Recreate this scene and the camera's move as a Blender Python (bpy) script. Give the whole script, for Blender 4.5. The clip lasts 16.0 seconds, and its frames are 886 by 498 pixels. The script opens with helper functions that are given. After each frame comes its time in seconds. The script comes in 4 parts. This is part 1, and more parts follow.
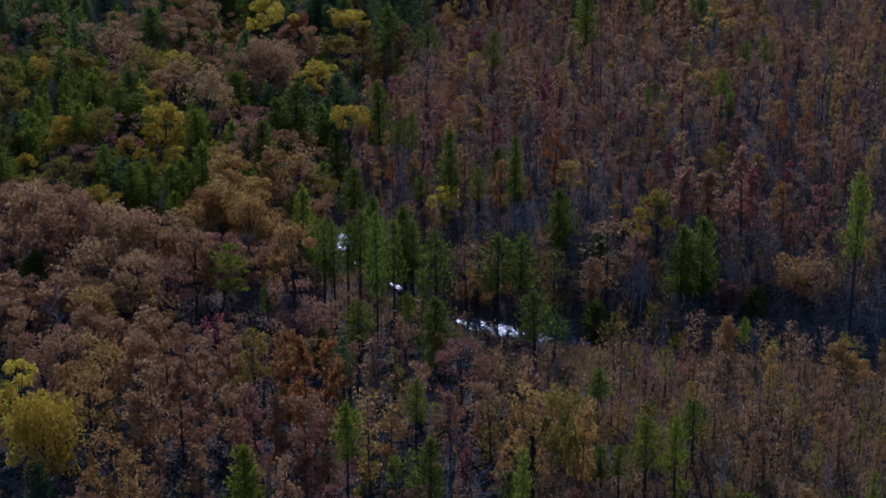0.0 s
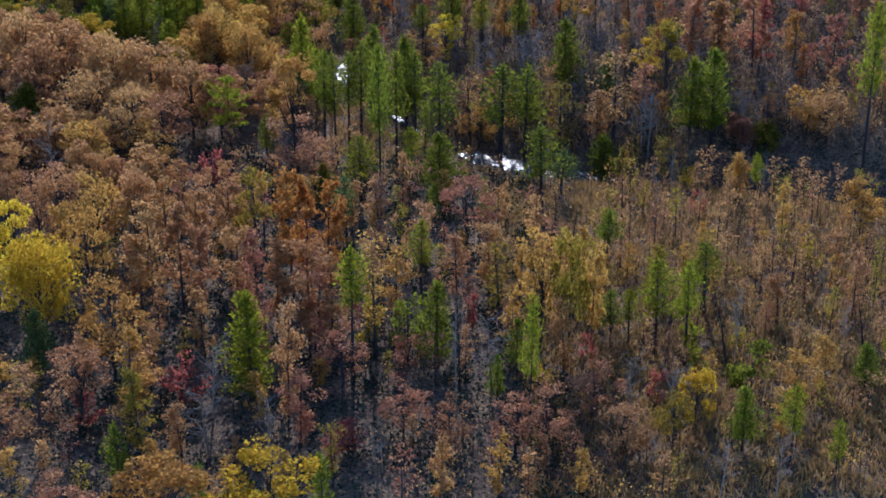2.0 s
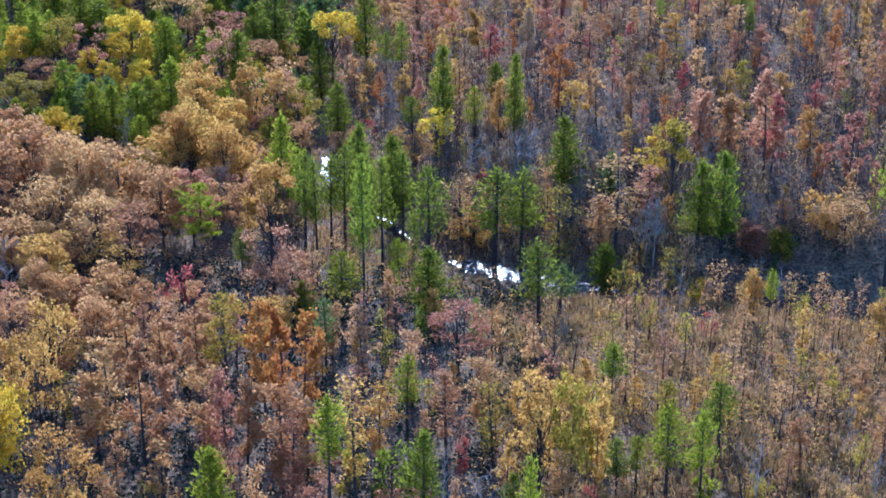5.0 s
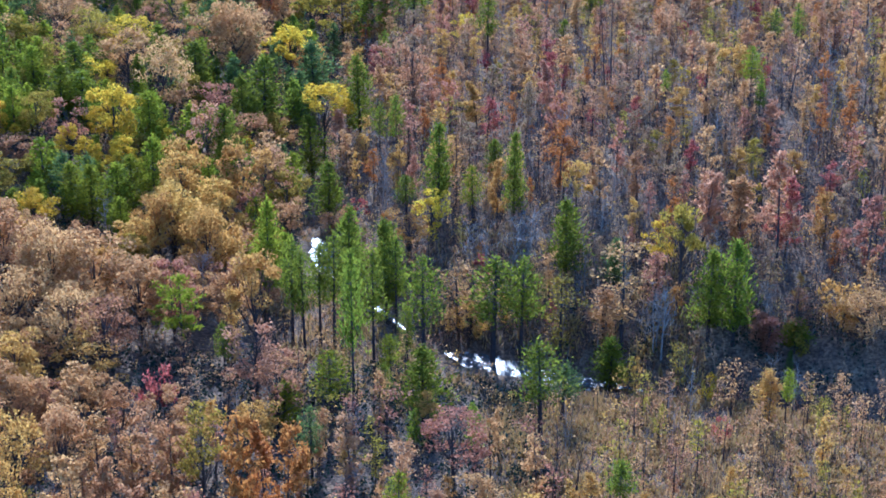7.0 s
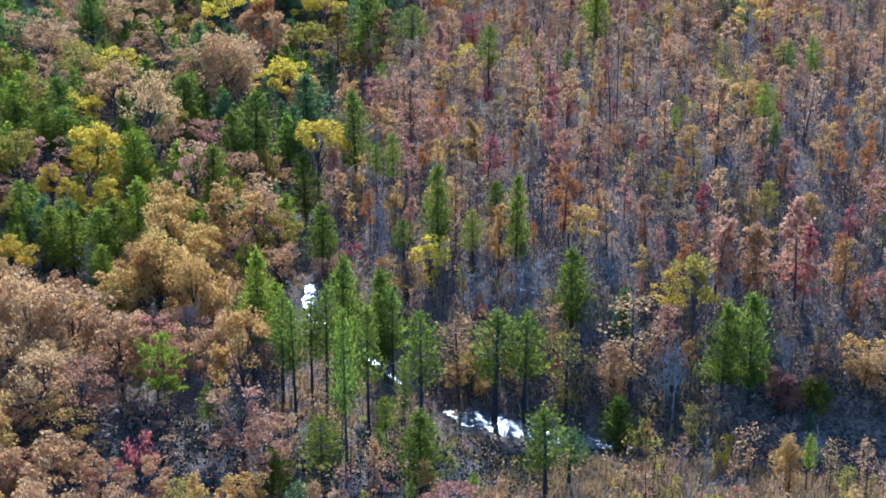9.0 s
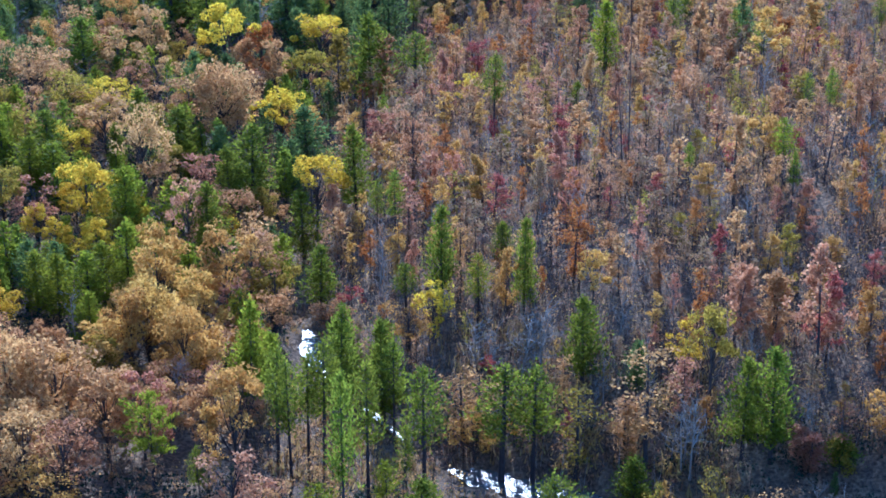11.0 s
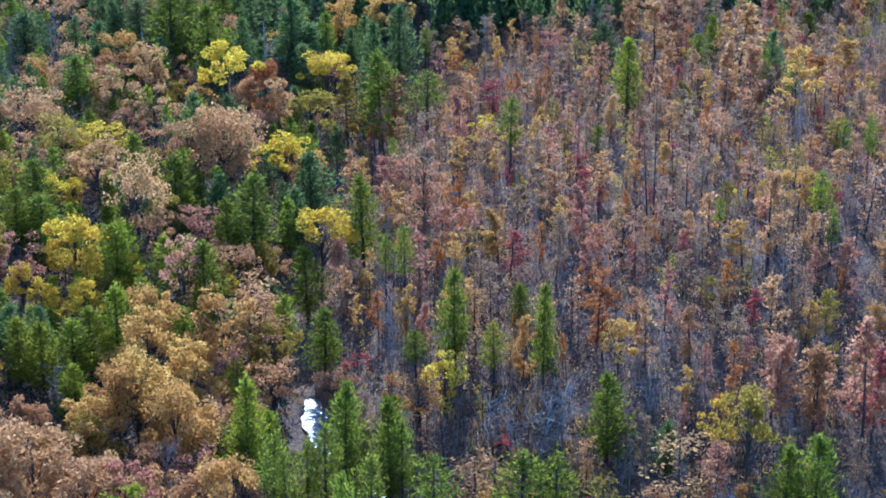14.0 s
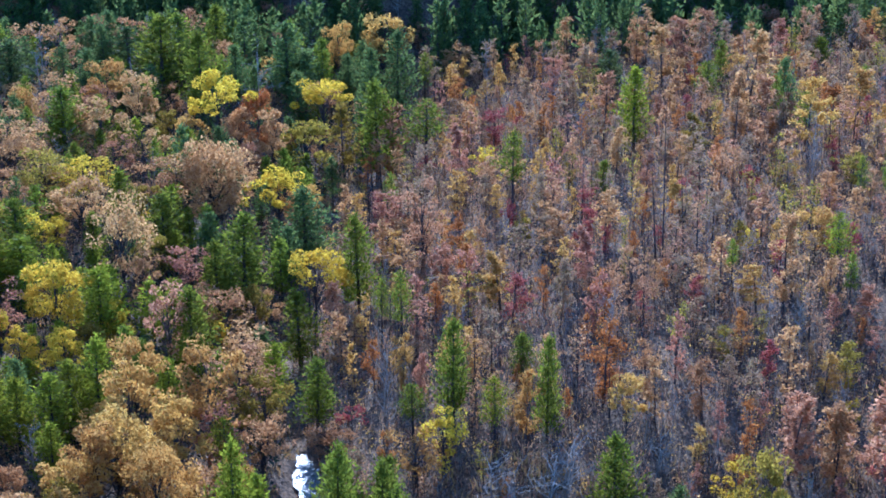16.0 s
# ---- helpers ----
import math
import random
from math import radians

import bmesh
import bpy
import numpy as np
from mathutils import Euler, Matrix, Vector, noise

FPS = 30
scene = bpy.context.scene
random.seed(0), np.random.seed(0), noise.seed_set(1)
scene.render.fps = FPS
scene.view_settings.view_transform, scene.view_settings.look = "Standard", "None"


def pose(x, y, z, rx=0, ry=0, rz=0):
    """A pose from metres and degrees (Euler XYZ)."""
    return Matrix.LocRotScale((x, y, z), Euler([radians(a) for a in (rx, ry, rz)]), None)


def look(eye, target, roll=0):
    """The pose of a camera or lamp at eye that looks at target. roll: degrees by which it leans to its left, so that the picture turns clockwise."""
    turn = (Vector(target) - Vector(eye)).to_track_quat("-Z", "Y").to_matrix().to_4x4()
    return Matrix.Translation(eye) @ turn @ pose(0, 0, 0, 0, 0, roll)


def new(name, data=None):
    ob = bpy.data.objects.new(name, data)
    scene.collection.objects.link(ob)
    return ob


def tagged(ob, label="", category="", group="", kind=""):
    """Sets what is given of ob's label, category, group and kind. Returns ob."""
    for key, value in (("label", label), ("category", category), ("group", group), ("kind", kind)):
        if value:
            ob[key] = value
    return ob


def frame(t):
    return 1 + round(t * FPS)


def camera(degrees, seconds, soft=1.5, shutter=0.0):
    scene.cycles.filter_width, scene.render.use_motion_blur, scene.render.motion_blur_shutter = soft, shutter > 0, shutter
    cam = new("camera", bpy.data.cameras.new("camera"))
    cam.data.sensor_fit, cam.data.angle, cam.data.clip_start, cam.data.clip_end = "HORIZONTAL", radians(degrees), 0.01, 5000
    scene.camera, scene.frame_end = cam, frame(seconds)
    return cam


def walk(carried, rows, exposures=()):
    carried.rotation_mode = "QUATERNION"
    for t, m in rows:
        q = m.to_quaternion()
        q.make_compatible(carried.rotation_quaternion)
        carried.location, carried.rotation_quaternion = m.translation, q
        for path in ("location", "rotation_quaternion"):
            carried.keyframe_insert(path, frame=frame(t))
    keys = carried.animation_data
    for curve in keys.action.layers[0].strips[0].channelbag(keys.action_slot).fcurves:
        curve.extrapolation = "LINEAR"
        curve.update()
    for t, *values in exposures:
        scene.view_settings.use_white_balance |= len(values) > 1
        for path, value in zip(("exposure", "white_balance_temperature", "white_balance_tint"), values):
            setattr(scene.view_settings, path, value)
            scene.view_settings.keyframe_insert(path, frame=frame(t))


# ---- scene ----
cam = camera(28.0, 16.0, soft=1.75)
PATH = [
    (0, (-9.21, -332.95, 143.68), (-9.22, -52.54, 37.05), -0.12),
    (0.5, (-9.75, -331.03, 143.62), (-9.46, -53.49, 29.73), -0.04),
    (1, (-10.29, -328.99, 143.61), (-9.60, -54.70, 22.10), -0.06),
    (1.5, (-10.79, -326.57, 143.67), (-9.95, -56.03, 14.03), -0.07),
    (2, (-11.12, -323.57, 143.78), (-10.08, -55.75, 8.61), -0.01),
    (2.5, (-11.21, -319.84, 143.92), (-9.71, -52.01, 8.78), 0.06),
    (3, (-11.18, -315.59, 144.04), (-9.46, -47.68, 9.06), 0.08),
    (3.5, (-11.06, -310.96, 144.11), (-9.25, -42.92, 9.39), 0.11),
    (4, (-10.83, -306.07, 144.14), (-8.90, -37.59, 10.29), 0.11),
    (4.5, (-10.48, -300.92, 144.17), (-8.48, -30.93, 13.40), 0.12),
    (5, (-10.10, -295.80, 144.17), (-8.15, -24.59, 15.96), 0.11),
    (5.2, (-10.01, -293.82, 144.14), (-8.00, -22.05, 17.11), 0.14),
    (7.3, (-9.10, -273.01, 143.85), (-7.06, 1.46, 22.77), 0.15),
    (7.5, (-9.01, -271.03, 143.82), (-7.08, 3.46, 22.78), 0.08),
    (8, (-8.98, -266.77, 143.72), (-7.03, 7.88, 23.04), 0.07),
    (8.5, (-8.90, -262.47, 143.64), (-7.03, 12.53, 23.75), 0.07),
    (9, (-8.82, -258.27, 143.55), (-6.91, 16.89, 24.03), 0.05),
    (9.2, (-8.82, -256.61, 143.49), (-6.91, 18.62, 24.15), 0.05),
    (11.5, (-8.78, -237.55, 142.81), (-8.17, 38.43, 25.19), 0.03),
    (12, (-8.79, -233.68, 142.76), (-9.51, 42.36, 25.29), 0.11),
    (12.5, (-8.78, -229.68, 142.70), (-9.63, 46.57, 25.72), 0.04),
    (13, (-8.73, -225.66, 142.61), (-9.56, 50.71, 25.92), 0.01),
    (13.5, (-8.65, -221.63, 142.53), (-9.58, 54.93, 26.28), -0.01),
    (14, (-8.54, -217.61, 142.50), (-9.56, 59.06, 26.50), -0.08),
    (14.5, (-8.39, -213.57, 142.51), (-9.54, 63.19, 26.73), -0.12),
    (15, (-8.19, -209.43, 142.57), (-9.52, 67.48, 27.18), -0.15),
    (15.5, (-7.96, -205.24, 142.63), (-9.36, 71.74, 27.38), -0.19),
    (16, (-7.72, -201.02, 142.63), (-9.36, 76.13, 27.81), -0.23),
]
EXPOSURES = [(0.0, -0.97, 4350, 28), (0.5, -0.97, 4600, 32), (1.0, -0.90, 4650, 33), (1.5, -0.17, 4900, 26), (2.0, 0.35, 4880, 18), (2.6, 0.61, 4750, 17),
             (3.2, 0.86, 4650, 17), (4.0, 1.06, 4540, 17), (5.0, 1.30, 4380, 17), (9.0, 1.27, 4200, 13), (12.5, 1.30, 4200, 15.5), (16.0, 1.28, 4150, 16)]
walk(cam, [(t, look(eye, target, roll)) for t, eye, target, roll in PATH], EXPOSURES)

# ---- sky and sun: low autumn sun straight ahead of the flight, behind the trees ----
SUN_UP = 29.5
world = bpy.data.worlds.new("sky")
scene.world = world
world.use_nodes = True
wn = world.node_tree
sky = wn.nodes.new("ShaderNodeTexSky")
sky.sky_type, sky.sun_disc = "NISHITA", False
sky.sun_elevation, sky.sun_rotation = radians(SUN_UP), radians(0.0)
sky.air_density, sky.dust_density, sky.ozone_density = 1.2, 0.3, 5.0
wn.links.new(sky.outputs["Color"], wn.nodes["Background"].inputs["Color"])
wn.nodes["Background"].inputs["Strength"].default_value = 0.145

sun = new("sun", bpy.data.lights.new("sun", "SUN"))
sun.data.energy, sun.data.angle, sun.data.color = 3.9, radians(0.53), (1.0, 0.87, 0.68)
sun.matrix_world = look((-12, 400 * math.cos(radians(SUN_UP)), 400 * math.sin(radians(SUN_UP))), (0, 0, 0))


# ---- materials ----
def nodes_of(name):
    m = bpy.data.materials.new(name)
    m.use_nodes = True
    n = m.node_tree.nodes
    n.clear()
    return m, n, m.node_tree.links


def ramp(n, stops):
    r = n.new("ShaderNodeValToRGB")
    e = r.color_ramp.elements
    while len(e) < len(stops):
        e.new(0.5)
    for k, (p, c) in zip(e, stops):
        k.position, k.color = p, (*c, 1)
    return r


def leaf_material(name, colours, through_light=0.5, rough=0.6):
    """Thin leaves: the colour differs from leaf to leaf and from tree to tree, and light passes through."""
    m, n, ln = nodes_of(name)
    geo, info = n.new("ShaderNodeNewGeometry"), n.new("ShaderNodeObjectInfo")
    count = len(colours)
    r = ramp(n, [(k / max(count - 1, 1), c) for k, c in enumerate(colours)])
    ln.new(geo.outputs["Random Per Island"], r.inputs["Fac"])
    hsv = n.new("ShaderNodeHueSaturation")
    hue = n.new("ShaderNodeMapRange")
    hue.inputs["To Min"].default_value, hue.inputs["To Max"].default_value = 0.491, 0.509
    ln.new(info.outputs["Random"], hue.inputs["Value"])
    ln.new(hue.outputs["Result"], hsv.inputs["Hue"])
    val = n.new("ShaderNodeMapRange")
    val.inputs["To Min"].default_value, val.inputs["To Max"].default_value = 0.85, 1.15
    ln.new(info.outputs["Random"], val.inputs["Value"])
    ln.new(val.outputs["Result"], hsv.inputs["Value"])
    ln.new(r.outputs["Color"], hsv.inputs["Color"])
    d, tr = n.new("ShaderNodeBsdfPrincipled"), n.new("ShaderNodeBsdfTranslucent")
    d.inputs["Roughness"].default_value, d.inputs["Specular IOR Level"].default_value = rough, 0.06
    ln.new(hsv.outputs["Color"], d.inputs["Base Color"])
    ln.new(hsv.outputs["Color"], tr.inputs["Color"])
    mix, out = n.new("ShaderNodeMixShader"), n.new("ShaderNodeOutputMaterial")
    mix.inputs["Fac"].default_value = through_light
    ln.new(d.outputs[0], mix.inputs[1])
    ln.new(tr.outputs[0], mix.inputs[2])
    ln.new(mix.outputs[0], out.inputs["Surface"])
    return m


def bark_material(name, dark, light):
    m, n, ln = nodes_of(name)
    co, info = n.new("ShaderNodeTexCoord"), n.new("ShaderNodeObjectInfo")
    mp = n.new("ShaderNodeMapping")
    mp.inputs["Scale"].default_value = (6, 6, 0.8)
    ln.new(co.outputs["Object"], mp.inputs["Vector"])
    tx = n.new("ShaderNodeTexNoise")
    tx.inputs["Scale"].default_value, tx.inputs["Detail"].default_value = 1.5, 5
    ln.new(mp.outputs[0], tx.inputs["Vector"])
    r = ramp(n, [(0.3, dark), (0.7, light)])
    ln.new(tx.outputs["Fac"], r.inputs["Fac"])
    hsv = n.new("ShaderNodeHueSaturation")
    val = n.new("ShaderNodeMapRange")
    val.inputs["To Min"].default_value, val.inputs["To Max"].default_value = 0.7, 1.3
    ln.new(info.outputs["Random"], val.inputs["Value"])
    ln.new(val.outputs["Result"], hsv.inputs["Value"])
    ln.new(r.outputs["Color"], hsv.inputs["Color"])
    b, out = n.new("ShaderNodeBsdfPrincipled"), n.new("ShaderNodeOutputMaterial")
    b.inputs["Roughness"].default_value = 0.9
    bump = n.new("ShaderNodeBump")
    bump.inputs["Strength"].default_value = 0.6
    ln.new(tx.outputs["Fac"], bump.inputs["Height"])
    ln.new(bump.outputs[0], b.inputs["Normal"])
    ln.new(hsv.outputs["Color"], b.inputs["Base Color"])
    ln.new(b.outputs[0], out.inputs["Surface"])
    return m


def ground_material():
    """Fallen leaves, dry grass and bare earth in patches."""
    m, n, ln = nodes_of("leaf_litter")
    co = n.new("ShaderNodeTexCoord")
    big, mid, fine = (n.new("ShaderNodeTexNoise") for _ in range(3))
    for tx, s, d in ((big, 0.045, 4), (mid, 0.5, 5), (fine, 4.0, 4)):
        tx.inputs["Scale"].default_value, tx.inputs["Detail"].default_value = s, d
        ln.new(co.outputs["Object"], tx.inputs["Vector"])
    r1 = ramp(n, [(0.3, (0.068, 0.044, 0.026)), (0.5, (0.122, 0.079, 0.043)), (0.7, (0.184, 0.126, 0.062))])
    r2 = ramp(n, [(0.3, (0.036, 0.026, 0.02)), (0.5, (0.122, 0.077, 0.041)), (0.68, (0.242, 0.16, 0.083))])
    ln.new(big.outputs["Fac"], r1.inputs["Fac"])
    ln.new(mid.outputs["Fac"], r2.inputs["Fac"])
    mix = n.new("ShaderNodeMix")
    mix.data_type = "RGBA"
    mix.inputs["Factor"].default_value = 0.55
    ln.new(r1.outputs["Color"], mix.inputs["A"])
    ln.new(r2.outputs["Color"], mix.inputs["B"])
    b, out, bump = n.new("ShaderNodeBsdfPrincipled"), n.new("ShaderNodeOutputMaterial"), n.new("ShaderNodeBump")
    b.inputs["Roughness"].default_value = 0.95
    bump.inputs["Strength"].default_value, bump.inputs["Distance"].default_value = 1.0, 0.5
    ln.new(fine.outputs["Fac"], bump.inputs["Height"])
    ln.new(bump.outputs[0], b.inputs["Normal"])
    flecks = n.new("ShaderNodeTexNoise")
    flecks.inputs["Scale"].default_value, flecks.inputs["Detail"].default_value = 1.7, 6
    ln.new(co.outputs["Object"], flecks.inputs["Vector"])
    tone = n.new("ShaderNodeMapRange")
    tone.inputs["From Min"].default_value, tone.inputs["From Max"].default_value = 0.36, 0.64
    tone.inputs["To Min"].default_value, tone.inputs["To Max"].default_value = 0.45, 1.6
    ln.new(flecks.outputs["Fac"], tone.inputs["Value"])
    grain = n.new("ShaderNodeHueSaturation")
    ln.new(tone.outputs["Result"], grain.inputs["Value"])
    ln.new(mix.outputs["Result"], grain.inputs["Color"])
    ln.new(grain.outputs["Color"], b.inputs["Base Color"])
    ln.new(b.outputs[0], out.inputs["Surface"])
    return m


def water_material():
    """Shallow rippled creek water."""
    m, n, ln = nodes_of("creek_water")
    co, tx = n.new("ShaderNodeTexCoord"), n.new("ShaderNodeTexNoise")
    tx.inputs["Scale"].default_value, tx.inputs["Detail"].default_value = 1.6, 4
    ln.new(co.outputs["Object"], tx.inputs["Vector"])
    b, out, bump = n.new("ShaderNodeBsdfPrincipled"), n.new("ShaderNodeOutputMaterial"), n.new("ShaderNodeBump")
    b.inputs["Base Color"].default_value = (0.03, 0.04, 0.04, 1)
    b.inputs["IOR"].default_value = 1.33
    riffle = n.new("ShaderNodeTexNoise")
    riffle.inputs["Scale"].default_value, riffle.inputs["Detail"].default_value = 0.9, 3
    ln.new(co.outputs["Object"], riffle.inputs["Vector"])
    calm = n.new("ShaderNodeMapRange")
    calm.inputs["From Min"].default_value, calm.inputs["From Max"].default_value = 0.42, 0.6
    calm.inputs["To Min"].default_value, calm.inputs["To Max"].default_value = 0.24, 0.42
    ln.new(riffle.outputs["Fac"], calm.inputs["Value"])
    ln.new(calm.outputs["Result"], b.inputs["Roughness"])
    b.inputs["Specular IOR Level"].default_value = 0.8
    bump.inputs["Strength"].default_value, bump.inputs["Distance"].default_value = 0.5, 0.25
    ln.new(tx.outputs["Fac"], bump.inputs["Height"])
    ln.new(bump.outputs[0], b.inputs["Normal"])
    ln.new(b.outputs[0], out.inputs["Surface"])
    return m


def stone_material():
    m, n, ln = nodes_of("creek_stone")
    info, co, tx = n.new("ShaderNodeObjectInfo"), n.new("ShaderNodeTexCoord"), n.new("ShaderNodeTexNoise")
    tx.inputs["Scale"].default_value = 3.0
    ln.new(co.outputs["Object"], tx.inputs["Vector"])
    r = ramp(n, [(0.3, (0.2, 0.19, 0.17)), (0.7, (0.42, 0.4, 0.36))])
    ln.new(tx.outputs["Fac"], r.inputs["Fac"])
    b, out = n.new("ShaderNodeBsdfPrincipled"), n.new("ShaderNodeOutputMaterial")
    b.inputs["Roughness"].default_value = 0.8
    ln.new(r.outputs["Color"], b.inputs["Base Color"])
    ln.new(b.outputs[0], out.inputs["Surface"])
    return m


LEAF = {
    "pine": leaf_material("pine_needles", [(0.106, 0.125, 0.013), (0.164, 0.185, 0.016), (0.26, 0.28, 0.022)], 0.66),
    "dark_pine": leaf_material("dark_pine_needles", [(0.08, 0.116, 0.036), (0.124, 0.162, 0.044), (0.19, 0.23, 0.052)], 0.66),
    "green": leaf_material("green_leaves", [(0.155, 0.168, 0.01), (0.22, 0.235, 0.013), (0.315, 0.322, 0.018)], 0.66),
    "olive": leaf_material("olive_leaves", [(0.22, 0.16, 0.02), (0.31, 0.225, 0.026), (0.42, 0.305, 0.04)], 0.64),
    "yellow": leaf_material("yellow_leaves", [(0.52, 0.335, 0.015), (0.64, 0.44, 0.02), (0.74, 0.545, 0.042)], 0.64),
    "gold": leaf_material("gold_leaves", [(0.45, 0.245, 0.05), (0.53, 0.303, 0.062), (0.59, 0.362, 0.09)], 0.64),
    "tan": leaf_material("tan_leaves", [(0.41, 0.21, 0.075), (0.49, 0.27, 0.097), (0.56, 0.33, 0.13)], 0.64),
    "orange": leaf_material("orange_leaves", [(0.32, 0.122, 0.028), (0.41, 0.166, 0.037), (0.48, 0.22, 0.056)], 0.64),
    "rust": leaf_material("rust_leaves", [(0.33, 0.155, 0.068), (0.42, 0.21, 0.095), (0.49, 0.275, 0.13)], 0.64),
    "pink": leaf_material("faded_red_leaves", [(0.39, 0.168, 0.085), (0.48, 0.228, 0.12), (0.55, 0.302, 0.165)], 0.64),
    "red": leaf_material("red_leaves", [(0.26, 0.06, 0.05), (0.36, 0.095, 0.075), (0.43, 0.15, 0.11)], 0.64),
    "brush": leaf_material("dry_brush_leaves", [(0.23, 0.14, 0.08), (0.32, 0.198, 0.11), (0.295, 0.213, 0.09), (0.405, 0.265, 0.142), (0.36, 0.182, 0.1)], 0.5),
    "grass": leaf_material("dry_grass_blades", [(0.32, 0.2, 0.075), (0.41, 0.26, 0.095), (0.35, 0.26, 0.08), (0.46, 0.3, 0.125)], 0.4),
    # leaf colour kept near black to stand in for shade between trees
    "laurel": leaf_material("shade_brush_leaves", [(0.021, 0.038, 0.026), (0.03, 0.05, 0.034), (0.04, 0.064, 0.04)], 0.2, 0.9),
}
BARK = {
    "brown": bark_material("brown_bark", (0.02, 0.015, 0.013), (0.075, 0.06, 0.052)),
    "grey": bark_material("grey_bark", (0.145, 0.118, 0.086), (0.34, 0.284, 0.215)),
    "dark": bark_material("dark_bark", (0.02, 0.015, 0.014), (0.06, 0.045, 0.04)),
}


# ---- the lie of the land ----
# the creek's bends: x, y and half its width
CREEK_BENDS = [(336, -88, 0.1), (160, -50, 0.1), (72, -25, 0.1), (40, -13.6, 0.1), (32, -11.2, 0.45), (27, -9.6, 0.12), (22.4, -7.6, 0.8), (17, -6.3, 2.2), (11, -4.3, 2.9), (5, -1.1, 3.5),
               (0, 1.0, 3.6), (-2.8, 2.2, 2.0), (-7, 4.5, 0.15), (-14, 14, 0.1), (-17.6, 20, 0.75), (-19.2, 23, 0.65), (-22, 27, 0.1), (-28, 36, 0.1), (-30.4, 41.5, 1.6), (-31.5, 50, 2.1), (-32.1, 54.5, 1.3),
               (-33.4, 57, 0.1), (-34, 60, 0), (-38, 96, 0), (-35, 144, 0), (-24, 200, 0), (-17, 264, 0), (-48, 336, 0), (-160, 560, 0)]
WET = [p for p in CREEK_BENDS if p[2] > 0]
CREEK = [(x, y) for x, y, w in CREEK_BENDS]


def creek_near(x, y):
    """Signed distance to the creek (positive on the sunlit hill's side) and the share of its length, for arrays."""
    best, sign = np.full(np.shape(x), 1e9), np.ones(np.shape(x))
    for (ax, ay), (bx, by) in zip(CREEK[:-1], CREEK[1:]):
        dx, dy = bx - ax, by - ay
        s = np.clip(((x - ax) * dx + (y - ay) * dy) / (dx * dx + dy * dy), 0, 1)
        d = np.hypot(x - ax - s * dx, y - ay - s * dy)
        side = np.where((dx * (y - ay) - dy * (x - ax)) < 0, 1.0, -1.0)
        near = d < best
        best, sign = np.where(near, d, best), np.where(near, side, sign)
    return best * sign


def smooth(v, a, b):
    s = np.clip((v - a) / (b - a), 0, 1)
    return s * s * (3 - 2 * s)


def land(x, y):
    """Height of the ground, in metres over the creek's water."""
    x, y = np.asarray(x, float), np.asarray(y, float)
    d = creek_near(x, y)
    a = np.abs(d)
    off = np.maximum(a - 2.4, 0)
    hill = 26 * (1 - np.exp(-off / 68)) * (1 - 0.45 * smooth(y, 88, 232))
    upper = smooth(y, 16, 96)
    bank = 13.6 * (1 - np.exp(-off / 48)) * (1 - upper) + upper * 21 * (1 - np.exp(-off / 60)) * (1 - 0.4 * smooth(y, 88, 232))
    gully = smooth(x, 12, 40)
    hill = hill + 1.6 * gully * smooth(a, 2, 18) * (1 - 0.6 * smooth(a, 20, 70))
    bank = bank + 2.6 * gully * smooth(a, 3, 9)
    z = np.where(d > 0, hill, bank)
    z = z - 0.9 * (1 - smooth(a, 2.7, 4.5))
    z = z + 0.6 * np.sin(x * 0.14 + 1.0) * np.sin(y * 0.11) * smooth(a, 6, 24) + 0.3 * np.sin(x * 0.39 + y * 0.29) * smooth(a, 5, 16)
    # behind the crest a gully, then a steep shaded slope
    crest = 252 + 0.05 * x + 5 * np.sin(x * 0.06)
    z = z * (1 - 0.85 * smooth(y, crest - 6, crest + 22)) + 46 * smooth(y, crest + 22, crest + 92)
    return z


def land_at(x, y):
    return float(land(np.array([x]), np.array([y]))[0])


def grid_mesh(name, xs, ys, height):
    gx, gy = np.meshgrid(xs, ys)
    gz = height(gx, gy)
    verts = np.stack([gx.ravel(), gy.ravel(), gz.ravel()], 1)
    w, h = len(xs), len(ys)
    i = (np.arange(h - 1)[:, None] * w + np.arange(w - 1)[None]).ravel()
    faces = np.stack([i, i + 1, i + w + 1, i + w], 1)
    me = bpy.data.meshes.new(name)
    me.from_pydata(verts.tolist(), [], faces.tolist())
    me.polygons.foreach_set("use_smooth", np.ones(len(faces), bool))
    return me


def spread(near_from, near_to, step, far):
    """Even steps over the near stretch, growing ones out to the horizon."""
    inner = list(np.arange(near_from, near_to + step / 2, step))
    low, high, grow = [], [], step
    while not low or low[-1] > -far:
        grow *= 1.35
        low.append((low[-1] if low else near_from) - grow)
        high.append((high[-1] if high else inner[-1]) + grow)
    return np.array(low[::-1] + inner + high)


ground = new("ground", grid_mesh("ground", spread(-180, 180, 3.2, 4500), spread(-150, 350, 3.2, 4500), land))
ground.data.materials.append(ground_material())
tagged(ground, "brown forest floor under fallen leaves and dry grass", "ground", kind="structure")


